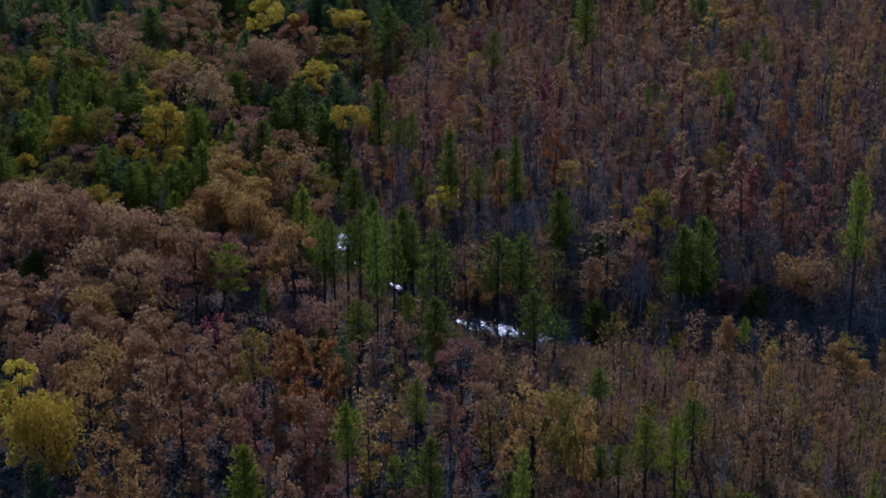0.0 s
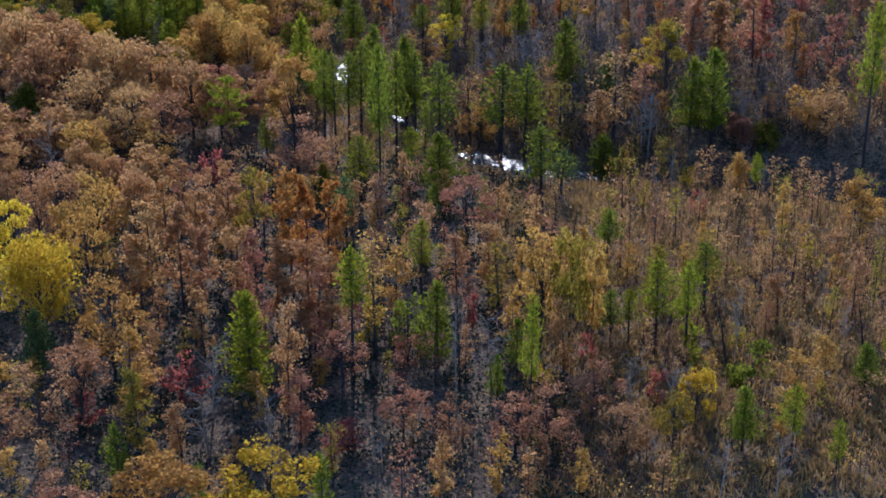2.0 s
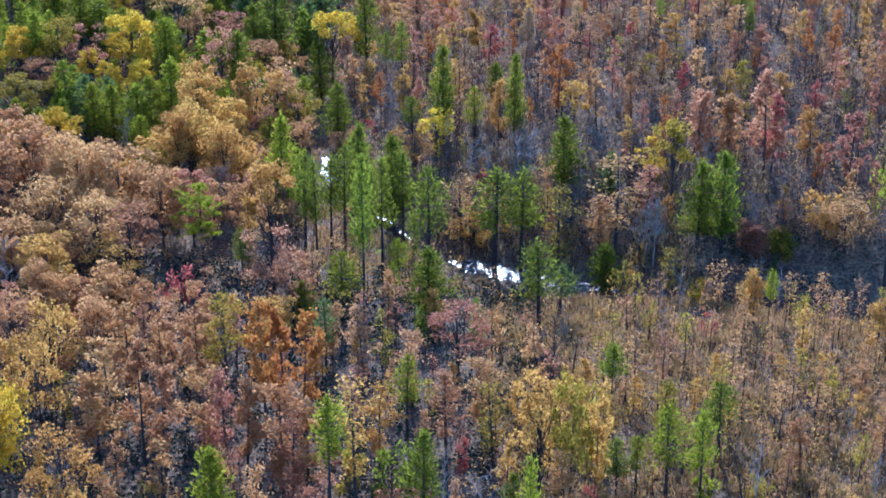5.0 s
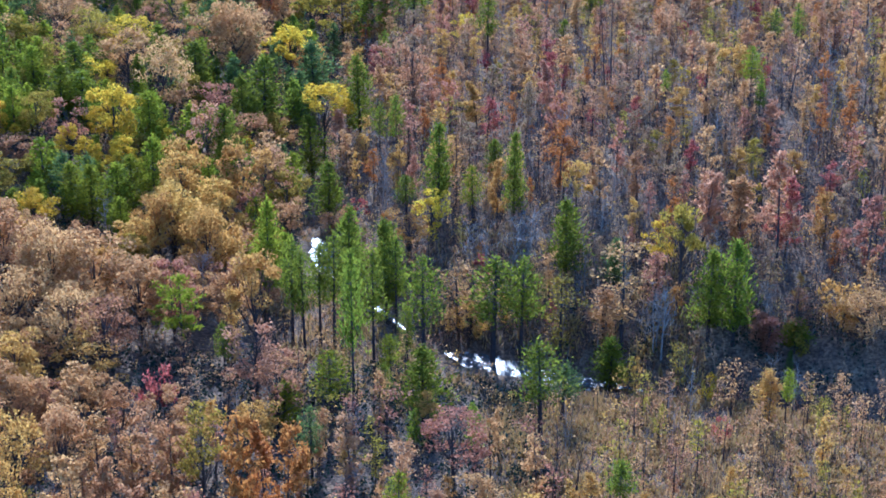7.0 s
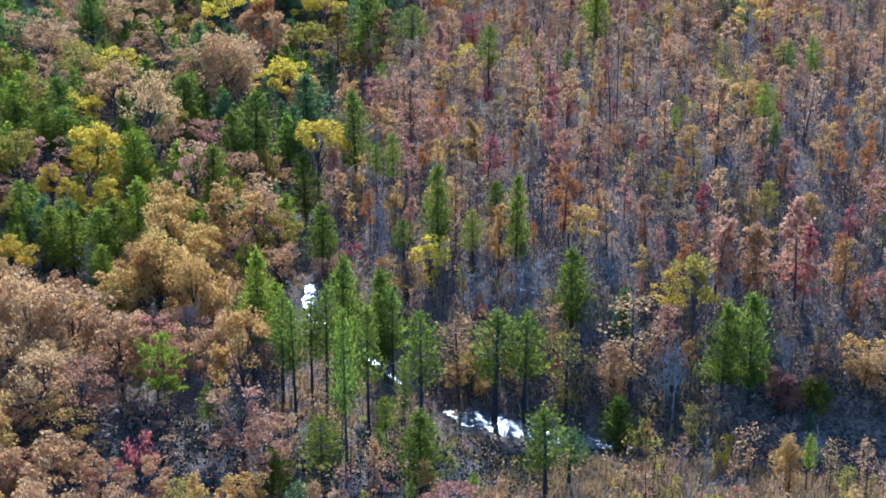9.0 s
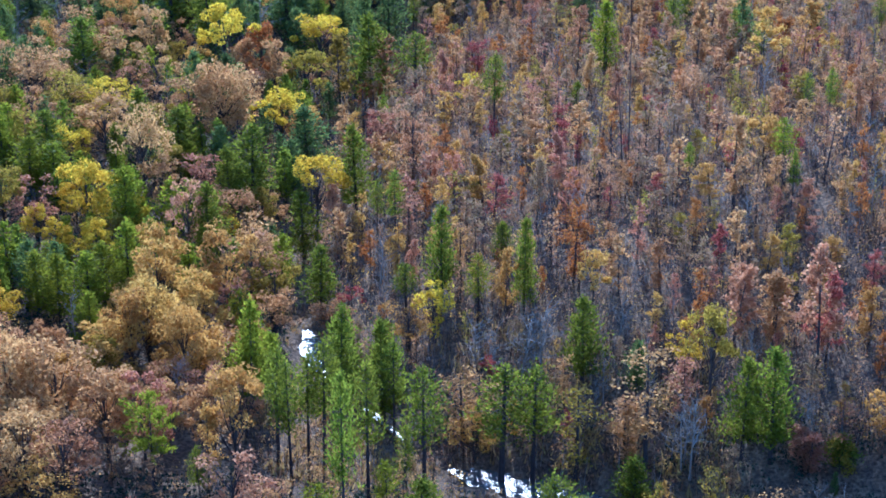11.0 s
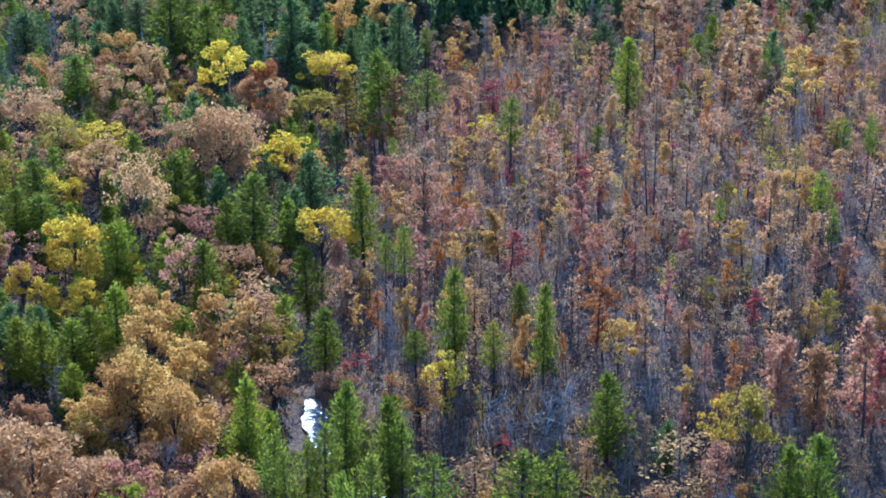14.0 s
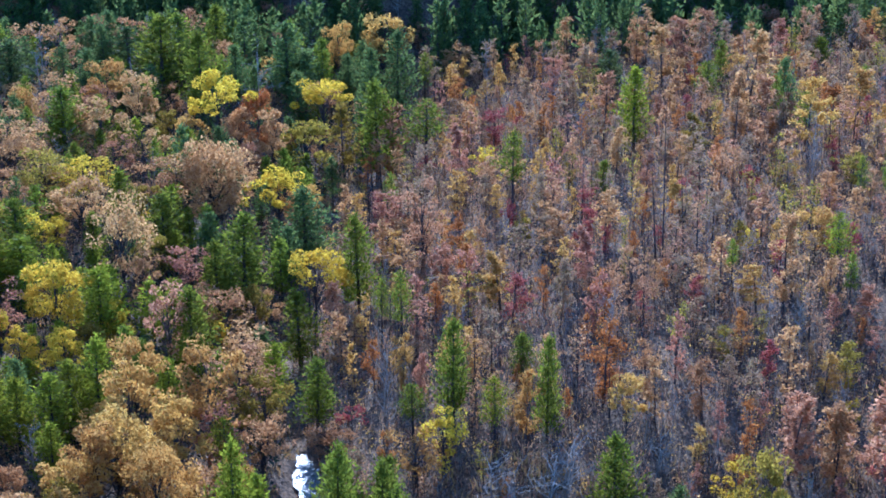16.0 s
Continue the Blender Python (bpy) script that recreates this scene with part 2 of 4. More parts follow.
def creek_mesh():
    """The water's sheet, a few metres wide, along the creek's bends."""
    pts = []
    for (ax, ay, aw), (bx, by, bw) in zip(WET[:-1], WET[1:]):
        steps = max(2, int(math.hypot(bx - ax, by - ay) / 1.2))
        pts += [(ax + (bx - ax) * k / steps, ay + (by - ay) * k / steps, aw + (bw - aw) * k / steps) for k in range(steps)]
    pts = np.array(pts)
    for _ in range(3):
        pts[1:-1] = (pts[:-2] + 2 * pts[1:-1] + pts[2:]) / 4
    tan = np.gradient(pts[:, :2], axis=0)
    tan /= np.linalg.norm(tan, axis=1)[:, None]
    side = np.stack([-tan[:, 1], tan[:, 0]], 1)
    verts, faces = [], []
    for k, (p, s) in enumerate(zip(pts, side)):
        wide = p[2] * (1 + 0.18 * math.sin(k * 0.9) + 0.12 * math.sin(k * 2.3))
        for c in (-1, -0.33, 0.33, 1):
            q = p[:2] + s * wide * c
            verts.append((q[0], q[1], -0.3))
        if k and wide > 0.3:
            for c in range(3):
                b = k * 4 + c
                faces.append((b - 4, b - 3, b + 1, b))
    me = bpy.data.meshes.new("water")
    me.from_pydata(verts, [], faces)
    return me


water = new("water", creek_mesh())
water.data.materials.append(water_material())
tagged(water, "shallow creek glinting white in the low sun", "creek", kind="structure")


def stone_bed():
    """Rounded stones that break the water's surface and line its edges."""
    rng = np.random.default_rng(3)
    shape = bmesh.new()
    bmesh.ops.create_icosphere(shape, subdivisions=1, radius=1.0)
    ball, tris = np.array([v.co[:] for v in shape.verts]), np.array([[v.index for v in f.verts] for f in shape.faces])
    shape.free()
    verts, faces, count = [], [], 0
    for (ax, ay, aw), (bx, by, bw) in zip(WET[:-1], WET[1:]):
        for _ in range(int(math.hypot(bx - ax, by - ay) * max(aw, bw) * 0.18) if ax < 60 else 0):
            s = rng.uniform(0, 1)
            wide = (aw + (bw - aw) * s) * 1.25 + 0.3
            x, y = ax + (bx - ax) * s + rng.uniform(-wide, wide), ay + (by - ay) * s + rng.uniform(-wide, wide)
            size = rng.uniform(0.14, 0.5) * np.array([1.0, rng.uniform(0.7, 1.2), rng.uniform(0.4, 0.7)])
            v = ball * rng.uniform(0.8, 1.2, (len(ball), 1)) * size + (x, y, -0.28)
            verts.append(v)
            faces += (tris + count).tolist()
            count += len(ball)
    me = bpy.data.meshes.new("stones")
    me.from_pydata(np.concatenate(verts).tolist(), [], faces)
    me.materials.append(stone_material())
    return me


tagged(new("creek_stones", stone_bed()), "pale rounded stones in the shallow creek", "stones", kind="stuff")


# ---- trees ----
class Soup:
    """Vertices and faces gathered for one mesh."""

    def __init__(self):
        self.v, self.f, self.count = [], [], 0

    def add(self, v, f):
        v = np.asarray(v, float)
        self.v.append(v)
        self.f += (np.asarray(f) + self.count).tolist()
        self.count += len(v)

    def tube(self, pts, radii, sides=5):
        """A tapered limb along pts."""
        pts = np.asarray(pts, float)
        ang = np.arange(sides) * 2 * math.pi / sides
        t = np.gradient(pts, axis=0)
        ref = np.where(np.abs(t[:, 2:3]) > 0.8 * np.linalg.norm(t, axis=1, keepdims=True), [[1.0, 0, 0]], [[0, 0, 1.0]])
        u = np.cross(t, ref)
        u /= np.linalg.norm(u, axis=1, keepdims=True) + 1e-9
        w = np.cross(t, u)
        w /= np.linalg.norm(w, axis=1, keepdims=True) + 1e-9
        ring = pts[:, None] + np.asarray(radii)[:, None, None] * (np.cos(ang)[None, :, None] * u[:, None] + np.sin(ang)[None, :, None] * w[:, None])
        f = []
        for k in range(len(pts) - 1):
            for s in range(sides):
                a, b = k * sides + s, k * sides + (s + 1) % sides
                f.append((a, b, b + sides, a + sides))
        self.add(ring.reshape(-1, 3), f)

    def needles(self, places, ways, rng, size, slim=0.17):
        """One narrow spray of needles at each place, along its way."""
        places, a = np.asarray(places, float), np.asarray(ways, float)
        n = len(places)
        a = a + rng.normal(0, 0.38, (n, 3))
        a /= np.linalg.norm(a, axis=1, keepdims=True)
        b = np.cross(a, rng.normal(size=(n, 3)))
        b /= np.linalg.norm(b, axis=1, keepdims=True) + 1e-9
        c = np.cross(a, b)
        s = size * rng.uniform(0.6, 1.4, (n, 1))
        corner = [-a * 0.4 + b * slim * 1.5, a * 0.6 + c * slim * 0.5, -a * 0.4 - b * slim * 1.5]
        v = np.stack([places + s * q for q in corner], 1).reshape(-1, 3)
        self.add(v, np.arange(n)[:, None] * 3 + [0, 1, 2])

    def leaves(self, places, rng, size, flat=0.0):
        """One small pointed spray of leaves at each place."""
        places = np.asarray(places, float)
        n = len(places)
        a = rng.normal(size=(n, 3))
        a[:, 2] *= 1 - flat
        a /= np.linalg.norm(a, axis=1, keepdims=True)
        b = rng.normal(size=(n, 3))
        b[:, 2] *= 1 - flat
        b -= (a * b).sum(1, keepdims=True) * a
        b /= np.linalg.norm(b, axis=1, keepdims=True) + 1e-9
        s = size * rng.uniform(0.65, 1.35, (n, 1))
        skew = rng.uniform(-0.4, 0.4, (n, 1))
        corner = [-a * 0.45 + b * 0.55, a * 0.75 + b * skew, -a * 0.45 - b * 0.55]
        v = np.stack([places + s * q for q in corner], 1).reshape(-1, 3)
        self.add(v, np.arange(n)[:, None] * 3 + [0, 1, 2])

    def mesh(self, name, rounded=False):
        me = bpy.data.meshes.new(name)
        me.from_pydata(np.concatenate(self.v).tolist(), [], self.f)
        if rounded:
            me.polygons.foreach_set("use_smooth", np.ones(len(me.polygons), bool))
        return me


def stem_line(rng, height, lean=0.03, steps=7):
    z = np.linspace(0, height, steps)
    way = rng.normal(0, lean, 2)
    bend = np.cumsum(rng.normal(0, lean * height * 0.12, (steps, 2)), axis=0)
    bend -= bend[0]
    return np.stack([z * way[0] + bend[:, 0], z * way[1] + bend[:, 1], z], 1)


def on_line(line, s):
    k = np.clip(s, 0, 1) * (len(line) - 1)
    i = int(min(k, len(line) - 2))
    return line[i] + (line[i + 1] - line[i]) * (k - i)


def limb(rng, start, way, length, droop=0.0, steps=4):
    pts = [np.array(start)]
    way = np.array(way, float) / np.linalg.norm(way)
    for _ in range(steps):
        way = way + rng.normal(0, 0.16, 3) + (0, 0, droop)
        way /= np.linalg.norm(way)
        pts.append(pts[-1] + way * length / steps)
    return np.array(pts)


def broad_tree(rng, height=15.0, radius=5.0, base=0.35, count=2300, size=0.55, lumps=26):
    """A spreading crown of leafy lumps on ascending limbs: (trunk, branches, crown) meshes."""
    wood, twigs, crown = Soup(), Soup(), Soup()
    line = stem_line(rng, height * 0.78)
    wood.tube(line, np.linspace(0.26, 0.06, len(line)) * height / 15, 6)
    places = []
    for k in range(lumps):
        s = rng.uniform(base, 0.98)
        turn = rng.uniform(0, 2 * math.pi)
        wide = math.sin(math.pi * min(1, max(0.16, (s - base) / (1 - base) * 0.80 + 0.2))) ** 0.6
        r = radius * wide * math.sqrt(rng.uniform(0.15, 1.0))
        tip = np.array([math.cos(turn) * r, math.sin(turn) * r, height * s])
        start = on_line(line, max(0.15, s - 0.28))
        pts = limb(rng, start, tip - start, np.linalg.norm(tip - start), steps=3)
        twigs.tube(pts, np.linspace(0.09, 0.02, len(pts)) * height / 15, 3)
        big = radius * rng.uniform(0.22, 0.42)
        n = int(count / lumps * rng.uniform(0.7, 1.3))
        q = rng.normal(size=(n, 3))
        q /= np.linalg.norm(q, axis=1, keepdims=True)
        q *= (rng.uniform(0.25, 1.0, (n, 1)) ** 0.45) * big * (1, 1, 0.75)
        places.append(pts[-1] + q)
    crown.leaves(np.concatenate(places), rng, size)
    return wood, twigs, crown


def slender_tree(rng, height=15.0, radius=2.3, base=0.3, count=800, size=0.45):
    """A narrow forest tree: ascending branches up a straight stem, each with its ragged clump of leaves."""
    wood, twigs, crown = Soup(), Soup(), Soup()
    line = stem_line(rng, height * 0.96)
    wood.tube(line, np.linspace(0.2, 0.03, len(line)) * height / 15, 5)
    places = []
    branches = 26
    base = base + rng.uniform(-0.1, 0.16)
    fullest = rng.uniform(0.25, 0.7)
    for k in range(branches):
        s = base + (0.97 - base) * (k + rng.uniform(0, 1)) / branches
        u = (s - base) / (1 - base)
        r = radius * (0.3 + 0.8 * math.exp(-(((u - fullest) / 0.33) ** 2))) * rng.uniform(0.45, 1.25)
        turn = rng.uniform(0, 2 * math.pi)
        pts = limb(rng, on_line(line, s), (math.cos(turn), math.sin(turn), rng.uniform(0.3, 0.9)), r, steps=2)
        twigs.tube(pts, np.linspace(0.045, 0.012, len(pts)) * height / 15, 3)
        n = int(count / branches * rng.uniform(0.2, 2.0))
        at = rng.integers(1, len(pts), n)
        places.append(pts[at] + rng.normal(0, 0.4, (n, 3)) * (1, 1, 0.8))
    crown.leaves(np.concatenate(places), rng, size)
    return wood, twigs, crown


def pine(rng, height=18.0, radius=2.6, base=0.5, count=1500, size=0.6, cone=False, plates=0):
    """A straight stem with tiers of needle sprays: bare below, or a full soft cone."""
    wood, twigs, crown = Soup(), Soup(), Soup()
    line = stem_line(rng, height, 0.015)
    wood.tube(line, np.linspace(0.29, 0.04, len(line)) * height / 18, 6)
    places, ways = [], []
    tiers, arms = (plates, 7) if plates else (30, 8) if cone else (18, 7)
    puff = 0.3 if plates else 1.1
    lop = rng.uniform(0, 6.283)
    base = base + rng.uniform(-0.05, 0.07)
    for k in range(tiers):
        s = base + (0.985 - base) * (k + rng.uniform(0, 1)) / tiers
        u = (s - base) / (1 - base)
        if cone:
            reach = radius * ((1 - u) ** 0.58 * (0.62 + 0.38 * min(1, u / 0.22)) + 0.06)
        else:
            reach = radius * (0.5 + 0.55 * math.sin(math.pi * min(1, 0.2 + u * 0.75))) * (1 - 0.4 * u * u)
        for _ in range(arms):
            turn = rng.uniform(0, 2 * math.pi)
            r = reach * rng.uniform(0.4, 1.25) * (1 + 0.25 * math.cos(turn - lop))
            pts = limb(rng, on_line(line, s), (math.cos(turn), math.sin(turn), rng.uniform(-0.1, 0.35)), r, 0.04, 2)
            if rng.uniform() < (0.08 if cone else 0.3):
                twigs.tube(pts, np.linspace(0.05, 0.012, len(pts)), 3)
            n = int(count / tiers / arms * rng.uniform(0.6, 1.4) * (1.4 - 0.8 * u))
            along = rng.uniform(0.15, 1.0, n) ** 0.65 * (len(pts) - 1)
            i = np.minimum(along.astype(int), len(pts) - 2)
            p = pts[i] + (pts[i + 1] - pts[i]) * (along - i)[:, None]
            places.append(p + rng.normal(0, 0.36, (n, 3)) * (1, 1, puff))
            out = np.array([math.cos(turn), math.sin(turn), 0.0]) * 0.55 + (0, 0, 0.75)
            ways.append(np.repeat(out[None], n, 0))
    places.append(on_line(line, 0.98) + rng.normal(0, 0.2, (40, 3)) * (1, 1, 2.2))
    ways.append(np.repeat([[0, 0, 1.0]], 40, 0))
    crown.needles(np.concatenate(places), np.concatenate(ways), rng, size)
    return wood, twigs, crown


def bare_tree(rng, height=13.0, radius=2.6, limbs=19):
    """A leafless grey tree: stem, limbs and a haze of twigs."""
    wood, twigs, fine = Soup(), Soup(), Soup()
    line = stem_line(rng, height * 0.95, 0.03)
    wood.tube(line, np.linspace(0.15, 0.02, len(line)), 5)
    for k in range(limbs):
        s = 0.3 + 0.68 * (k + rng.uniform(0, 1)) / limbs
        turn = rng.uniform(0, 2 * math.pi)
        r = radius * rng.uniform(0.6, 1.2) * (1.15 - 0.5 * s)
        pts = limb(rng, on_line(line, s), (math.cos(turn), math.sin(turn), rng.uniform(0.5, 1.2)), r * 1.4, steps=3)
        twigs.tube(pts, np.linspace(0.06, 0.015, len(pts)), 3)
        for _ in range(4):
            a = pts[rng.integers(1, len(pts))]
            t = limb(rng, a, rng.normal(0, 1, 3) + (0, 0, 0.8), r * 0.55, steps=1)
            fine.tube(t, (0.03, 0.01), 3)
    return wood, twigs, fine


KINDS, RAW = {}, {}


def stock(kind, maker, variants, sizes, **more):
    """A few meshes of one kind of tree, of the given height, to be shared by all of that kind."""
    KINDS[kind], RAW[kind] = (sizes, []), []
    for k in range(variants):
        rng = np.random.default_rng(sum(map(ord, kind)) * 31 + k)
        wood, twigs, crown = maker(rng, **more)
        if kind == "bare":
            crown.add(np.concatenate(twigs.v), twigs.f)
        RAW[kind].append((np.concatenate(wood.v), list(wood.f), np.concatenate(crown.v), list(crown.f)))
        if kind != "bare":
            wood.add(np.concatenate(twigs.v), twigs.f)
        KINDS[kind][1].append((wood.mesh(kind + "_trunk", True), crown.mesh(kind + "_crown")))
        for me in KINDS[kind][1][-1]:
            me.materials.append(None)


stock("oak", broad_tree, 5, (16.0, 5.0), height=16.0, radius=5.0, count=3000, size=0.36)
stock("oak_big", broad_tree, 3, (19.0, 8.0), height=19.0, radius=8.0, count=7500, size=0.4, lumps=46)
stock("oak_thin", broad_tree, 5, (15.0, 3.6), height=15.0, radius=3.6, count=1800, size=0.28)
stock("oak_open", broad_tree, 3, (18.0, 6.0), height=18.0, radius=6.0, count=2600, size=0.34, lumps=34)
stock("oak_high", broad_tree, 4, (18.0, 4.6), height=18.0, radius=4.6, base=0.62, count=2100, size=0.35, lumps=20)
stock("slim", slender_tree, 8, (15.0, 2.4), radius=2.5, base=0.14, count=1600, size=0.25)
stock("slim_wide", slender_tree, 4, (18.0, 4.0), height=18.0, radius=4.1, base=0.2, count=1900, size=0.33)
stock("slim_thin", slender_tree, 8, (15.0, 2.2), radius=2.3, base=0.2, count=620, size=0.22)
stock("pine", pine, 6, (17.0, 2.6), height=17.0, radius=2.7, base=0.48, count=1500, size=0.42)
stock("pine_tuft", pine, 4, (18.0, 2.2), height=18.0, radius=2.3, base=0.66, count=1300, size=0.42)
stock("pine_layered", pine, 2, (15.0, 4.6), height=15.0, radius=4.8, base=0.3, count=2600, size=0.42, plates=8)
stock("cone", pine, 5, (15.0, 3.0), height=15.0, radius=3.0, base=0.14, count=2700, size=0.46, cone=True)
stock("cone_far", pine, 3, (17.0, 4.0), height=17.0, radius=4.0, base=0.1, count=1300, size=0.8, cone=True)
stock("bare", bare_tree, 5, (13.0, 2.6))
stock("shrub", broad_tree, 4, (6.0, 2.6), height=6.0, radius=2.6, base=0.15, count=650, size=0.3, lumps=14)

NAMES = {"oak": ("oak_tree", "oak"), "oak_thin": ("oak_tree", "oak"), "slim": ("broadleaf_tree", "tree"), "slim_thin": ("broadleaf_tree", "tree"),
         "pine": ("pine_tree", "pine"), "pine_tuft": ("pine_tree", "pine"), "pine_layered": ("pine_tree", "pine"), "oak_high": ("oak_tree", "oak"), "cone": ("cedar_tree", "cedar"), "bare": ("bare_tree", "tree"),
         "oak_big": ("oak_tree", "oak"), "oak_open": ("oak_tree", "oak"), "slim_wide": ("broadleaf_tree", "tree"), "cone_far": ("cedar_tree", "cedar"), "shrub": ("shrub", "shrub")}
LOOK = {"pine": "green", "dark_pine": "dark green", "green": "bright green", "olive": "olive-yellow", "yellow": "bright yellow", "gold": "golden brown", "tan": "pale tan",
        "orange": "orange", "rust": "russet brown", "pink": "faded red", "red": "deep red", "brush": "dull brown"}
GROUPS = {"oak_tree": "oaks on the slopes", "broadleaf_tree": "slender broadleaf trees", "pine_tree": "tall pines", "cedar_tree": "full conical evergreens", "bare_tree": "leafless trees", "shrub": "low shrubs"}
FORM = {"oak": "broad oak with a full {} crown", "oak_thin": "oak with a thinning {} crown", "slim": "slender tree with {} leaves on a straight stem",
        "slim_thin": "slender tree with sparse {} leaves", "pine": "tall pine with {} needles on a bare stem", "pine_tuft": "tall bare-stemmed pine with a small {} top", "pine_layered": "open pine with {} needles in flat tiers",
        "oak_high": "oak with a high {} crown on a bare trunk", "cone": "dense conical evergreen with {} foliage",
        "bare": "leafless tree with fine bare twigs", "oak_big": "very broad old oak with a full {} crown", "shrub": "low rounded shrub with {} leaves",
        "oak_open": "tall open-crowned oak with {} leaves", "slim_wide": "tall tree with a long ragged {} crown", "cone_far": "dark conical evergreen on the shaded slope, {} foliage"}
standing, crowns, built = [], [], {}
pick = np.random.default_rng(5)


def tree(kind, hue, x, y, height, radius, bark=None):
    """One tree at x, y on the ground."""
    (h0, r0), meshes = KINDS[kind]
    v = meshes[pick.integers(len(meshes))]
    name, category = NAMES[kind]
    built[name] = built.get(name, 0) + 1
    root = new(name)
    root.empty_display_size = 0.5
    z = land_at(x, y) - 0.15
    root.matrix_world = Matrix.LocRotScale((x, y, z), Euler((0, 0, pick.uniform(0, 6.283))), (radius / r0, radius / r0, height / h0))
    wood = BARK[bark or ("grey" if kind == "bare" else "dark" if kind in ("pine", "pine_tuft", "pine_layered", "cone", "cone_far") else "brown")]
    for part_name, me in zip(("trunk", "crown"), v):
        ob = new(part_name, me)
        ob.parent = root
        ob.material_slots[0].link = "OBJECT"
        ob.material_slots[0].material = LEAF[hue] if part_name == "crown" and kind != "bare" else wood
    tagged(root, FORM[kind].format(LOOK.get(hue, "")), category, GROUPS[name])
    standing.append((x, y, radius))
    crowns.append((x, y, radius, height, hue in ("yellow", "gold", "olive", "orange")))
    return root


def snag(x, y, height, lean_x, lean_y=0.0, thick=0.2):
    """A dead pole of a tree, leaning a little, with broken stubs."""
    rng = np.random.default_rng(int(abs(x * 7 + y * 13)))
    s = np.linspace(0, 1, 8)
    line = np.stack([lean_x * height * s ** 1.3, lean_y * height * s, height * s], 1) + np.cumsum(rng.normal(0, 0.04, (8, 3)) * (1, 1, 0), axis=0)
    line[0] = 0
    root = new("dead_tree")
    root.location = (x, y, land_at(x, y) - 0.15)
    wood = Soup()
    wood.tube(line, np.linspace(thick, 0.03, 8), 6)
    ob = new("trunk", wood.mesh("dead_trunk", True))
    ob.data.materials.append(BARK["dark"])
    ob.parent = root
    for k in range(5):
        at = on_line(line, rng.uniform(0.45, 0.97))
        turn = rng.uniform(0, 6.283)
        stub = Soup()
        stub.tube(limb(rng, at, (math.cos(turn), math.sin(turn), rng.uniform(0.2, 0.9)), rng.uniform(0.5, 1.5), steps=2), (0.035, 0.025, 0.01), 4)
        ob = new("branch", stub.mesh("dead_branch", True))
        ob.data.materials.append(BARK["dark"])
        ob.parent = root
    tagged(root, "dead leafless pole of a tree with broken stubs", "dead tree", "dead standing trees")
    return root


# ---- the trees that stand out, each at its place: kind, colour, x, y, height, crown radius ----
tree("pine_layered", "green", -50.0, -15.0, 15.8, 4.6)
tree("cone", "pine", -88.2, -13.6, 11.5, 5.3)
tree("slim", "gold", -42.2, -14.6, 16.7, 2.0)
tree("oak_high", "gold", -38.0, -14.1, 21.6, 4.6)
tree("cone", "green", -38.4, 12.9, 20.1, 3.9)
tree("oak", "tan", -82.9, 2.3, 17.5, 6.4)
tree("oak_big", "tan", -73.2, -4.2, 17.9, 6.6)
tree("oak", "tan", -66.0, -3.4, 18.3, 6.3)
tree("oak", "tan", -57.8, -8.7, 16.8, 5.1)
tree("oak", "pink", -52.6, -6.9, 15.2, 3.7)
tree("oak", "tan", -86.4, -6.7, 17.2, 5.9)
tree("oak", "tan", -92.4, 6.6, 19.4, 5.3)
tree("oak_open", "tan", -76.3, -16.2, 15.8, 6.2)
tree("oak_open", "tan", -67.0, -23.3, 16.2, 5.4)
tree("oak_thin", "rust", -60.9, -23.5, 14.6, 4.2)
tree("bare", "tan", -78.4, -40.7, 13.9, 3.4)
tree("oak_thin", "gold", -62.9, -30.5, 12.0, 4.3)
tree("shrub", "red", -51.0, -35.5, 9.8, 2.9)
tree("oak_open", "tan", -71.0, -64.6, 16.9, 4.9)
tree("oak_open", "gold", -65.1, -67.7, 17.5, 4.9)
tree("oak", "tan", -60.0, -65.4, 16.4, 4.0)
tree("slim", "tan", -55.0, -63.6, 15.2, 3.1)
tree("oak_thin", "tan", -75.3, -65.3, 14.0, 4.0)
tree("slim_wide", "tan", -49.1, -70.3, 16.4, 3.5)
tree("slim_wide", "tan", -43.9, -70.1, 17.8, 3.8)
tree("oak_thin", "olive", -40.7, -65.2, 17.2, 3.8)
tree("slim_wide", "orange", -33.6, -77.4, 22.8, 3.9)
tree("slim_wide", "orange", -28.4, -75.7, 20.4, 3.8)
tree("slim_wide", "orange", -31.0, -74.5, 21.0, 3.6)
tree("oak_big", "yellow", -69.2, -94.6, 17.3, 5.8)
tree("oak", "yellow", -75.8, -79.3, 16.7, 3.8)
tree("slim_wide", "tan", -53.8, -85.5, 20.1, 4.3)
tree("slim_wide", "tan", -49.4, -87.4, 20.1, 4.0)
tree("slim_wide", "rust", -46.5, -87.3, 17.0, 3.3)
tree("slim", "tan", -56.4, -84.3, 14.8, 3.1)
tree("oak_thin", "gold", -64.0, -83.6, 17.5, 3.2)
tree("slim_wide", "gold", -68.9, -80.0, 16.6, 3.4)
tree("slim", "tan", -41.1, -88.1, 16.5, 3.1)
tree("slim", "pink", -37.7, -89.4, 18.3, 2.9)
tree("slim", "tan", -35.3, -88.7, 15.6, 2.9)
tree("oak_thin", "gold", -57.2, -104.4, 17.5, 3.9)
tree("slim", "gold", -52.4, -119.5, 17.9, 3.2)
tree("slim", "olive", -50.4, -125.5, 14.5, 2.4)
tree("oak_thin", "rust", -59.2, -118.5, 14.7, 3.3)
tree("shrub", "red", -58.6, -117.3, 4.7, 2.9)
tree("shrub", "red", -46.6, -111.1, 9.1, 3.0)
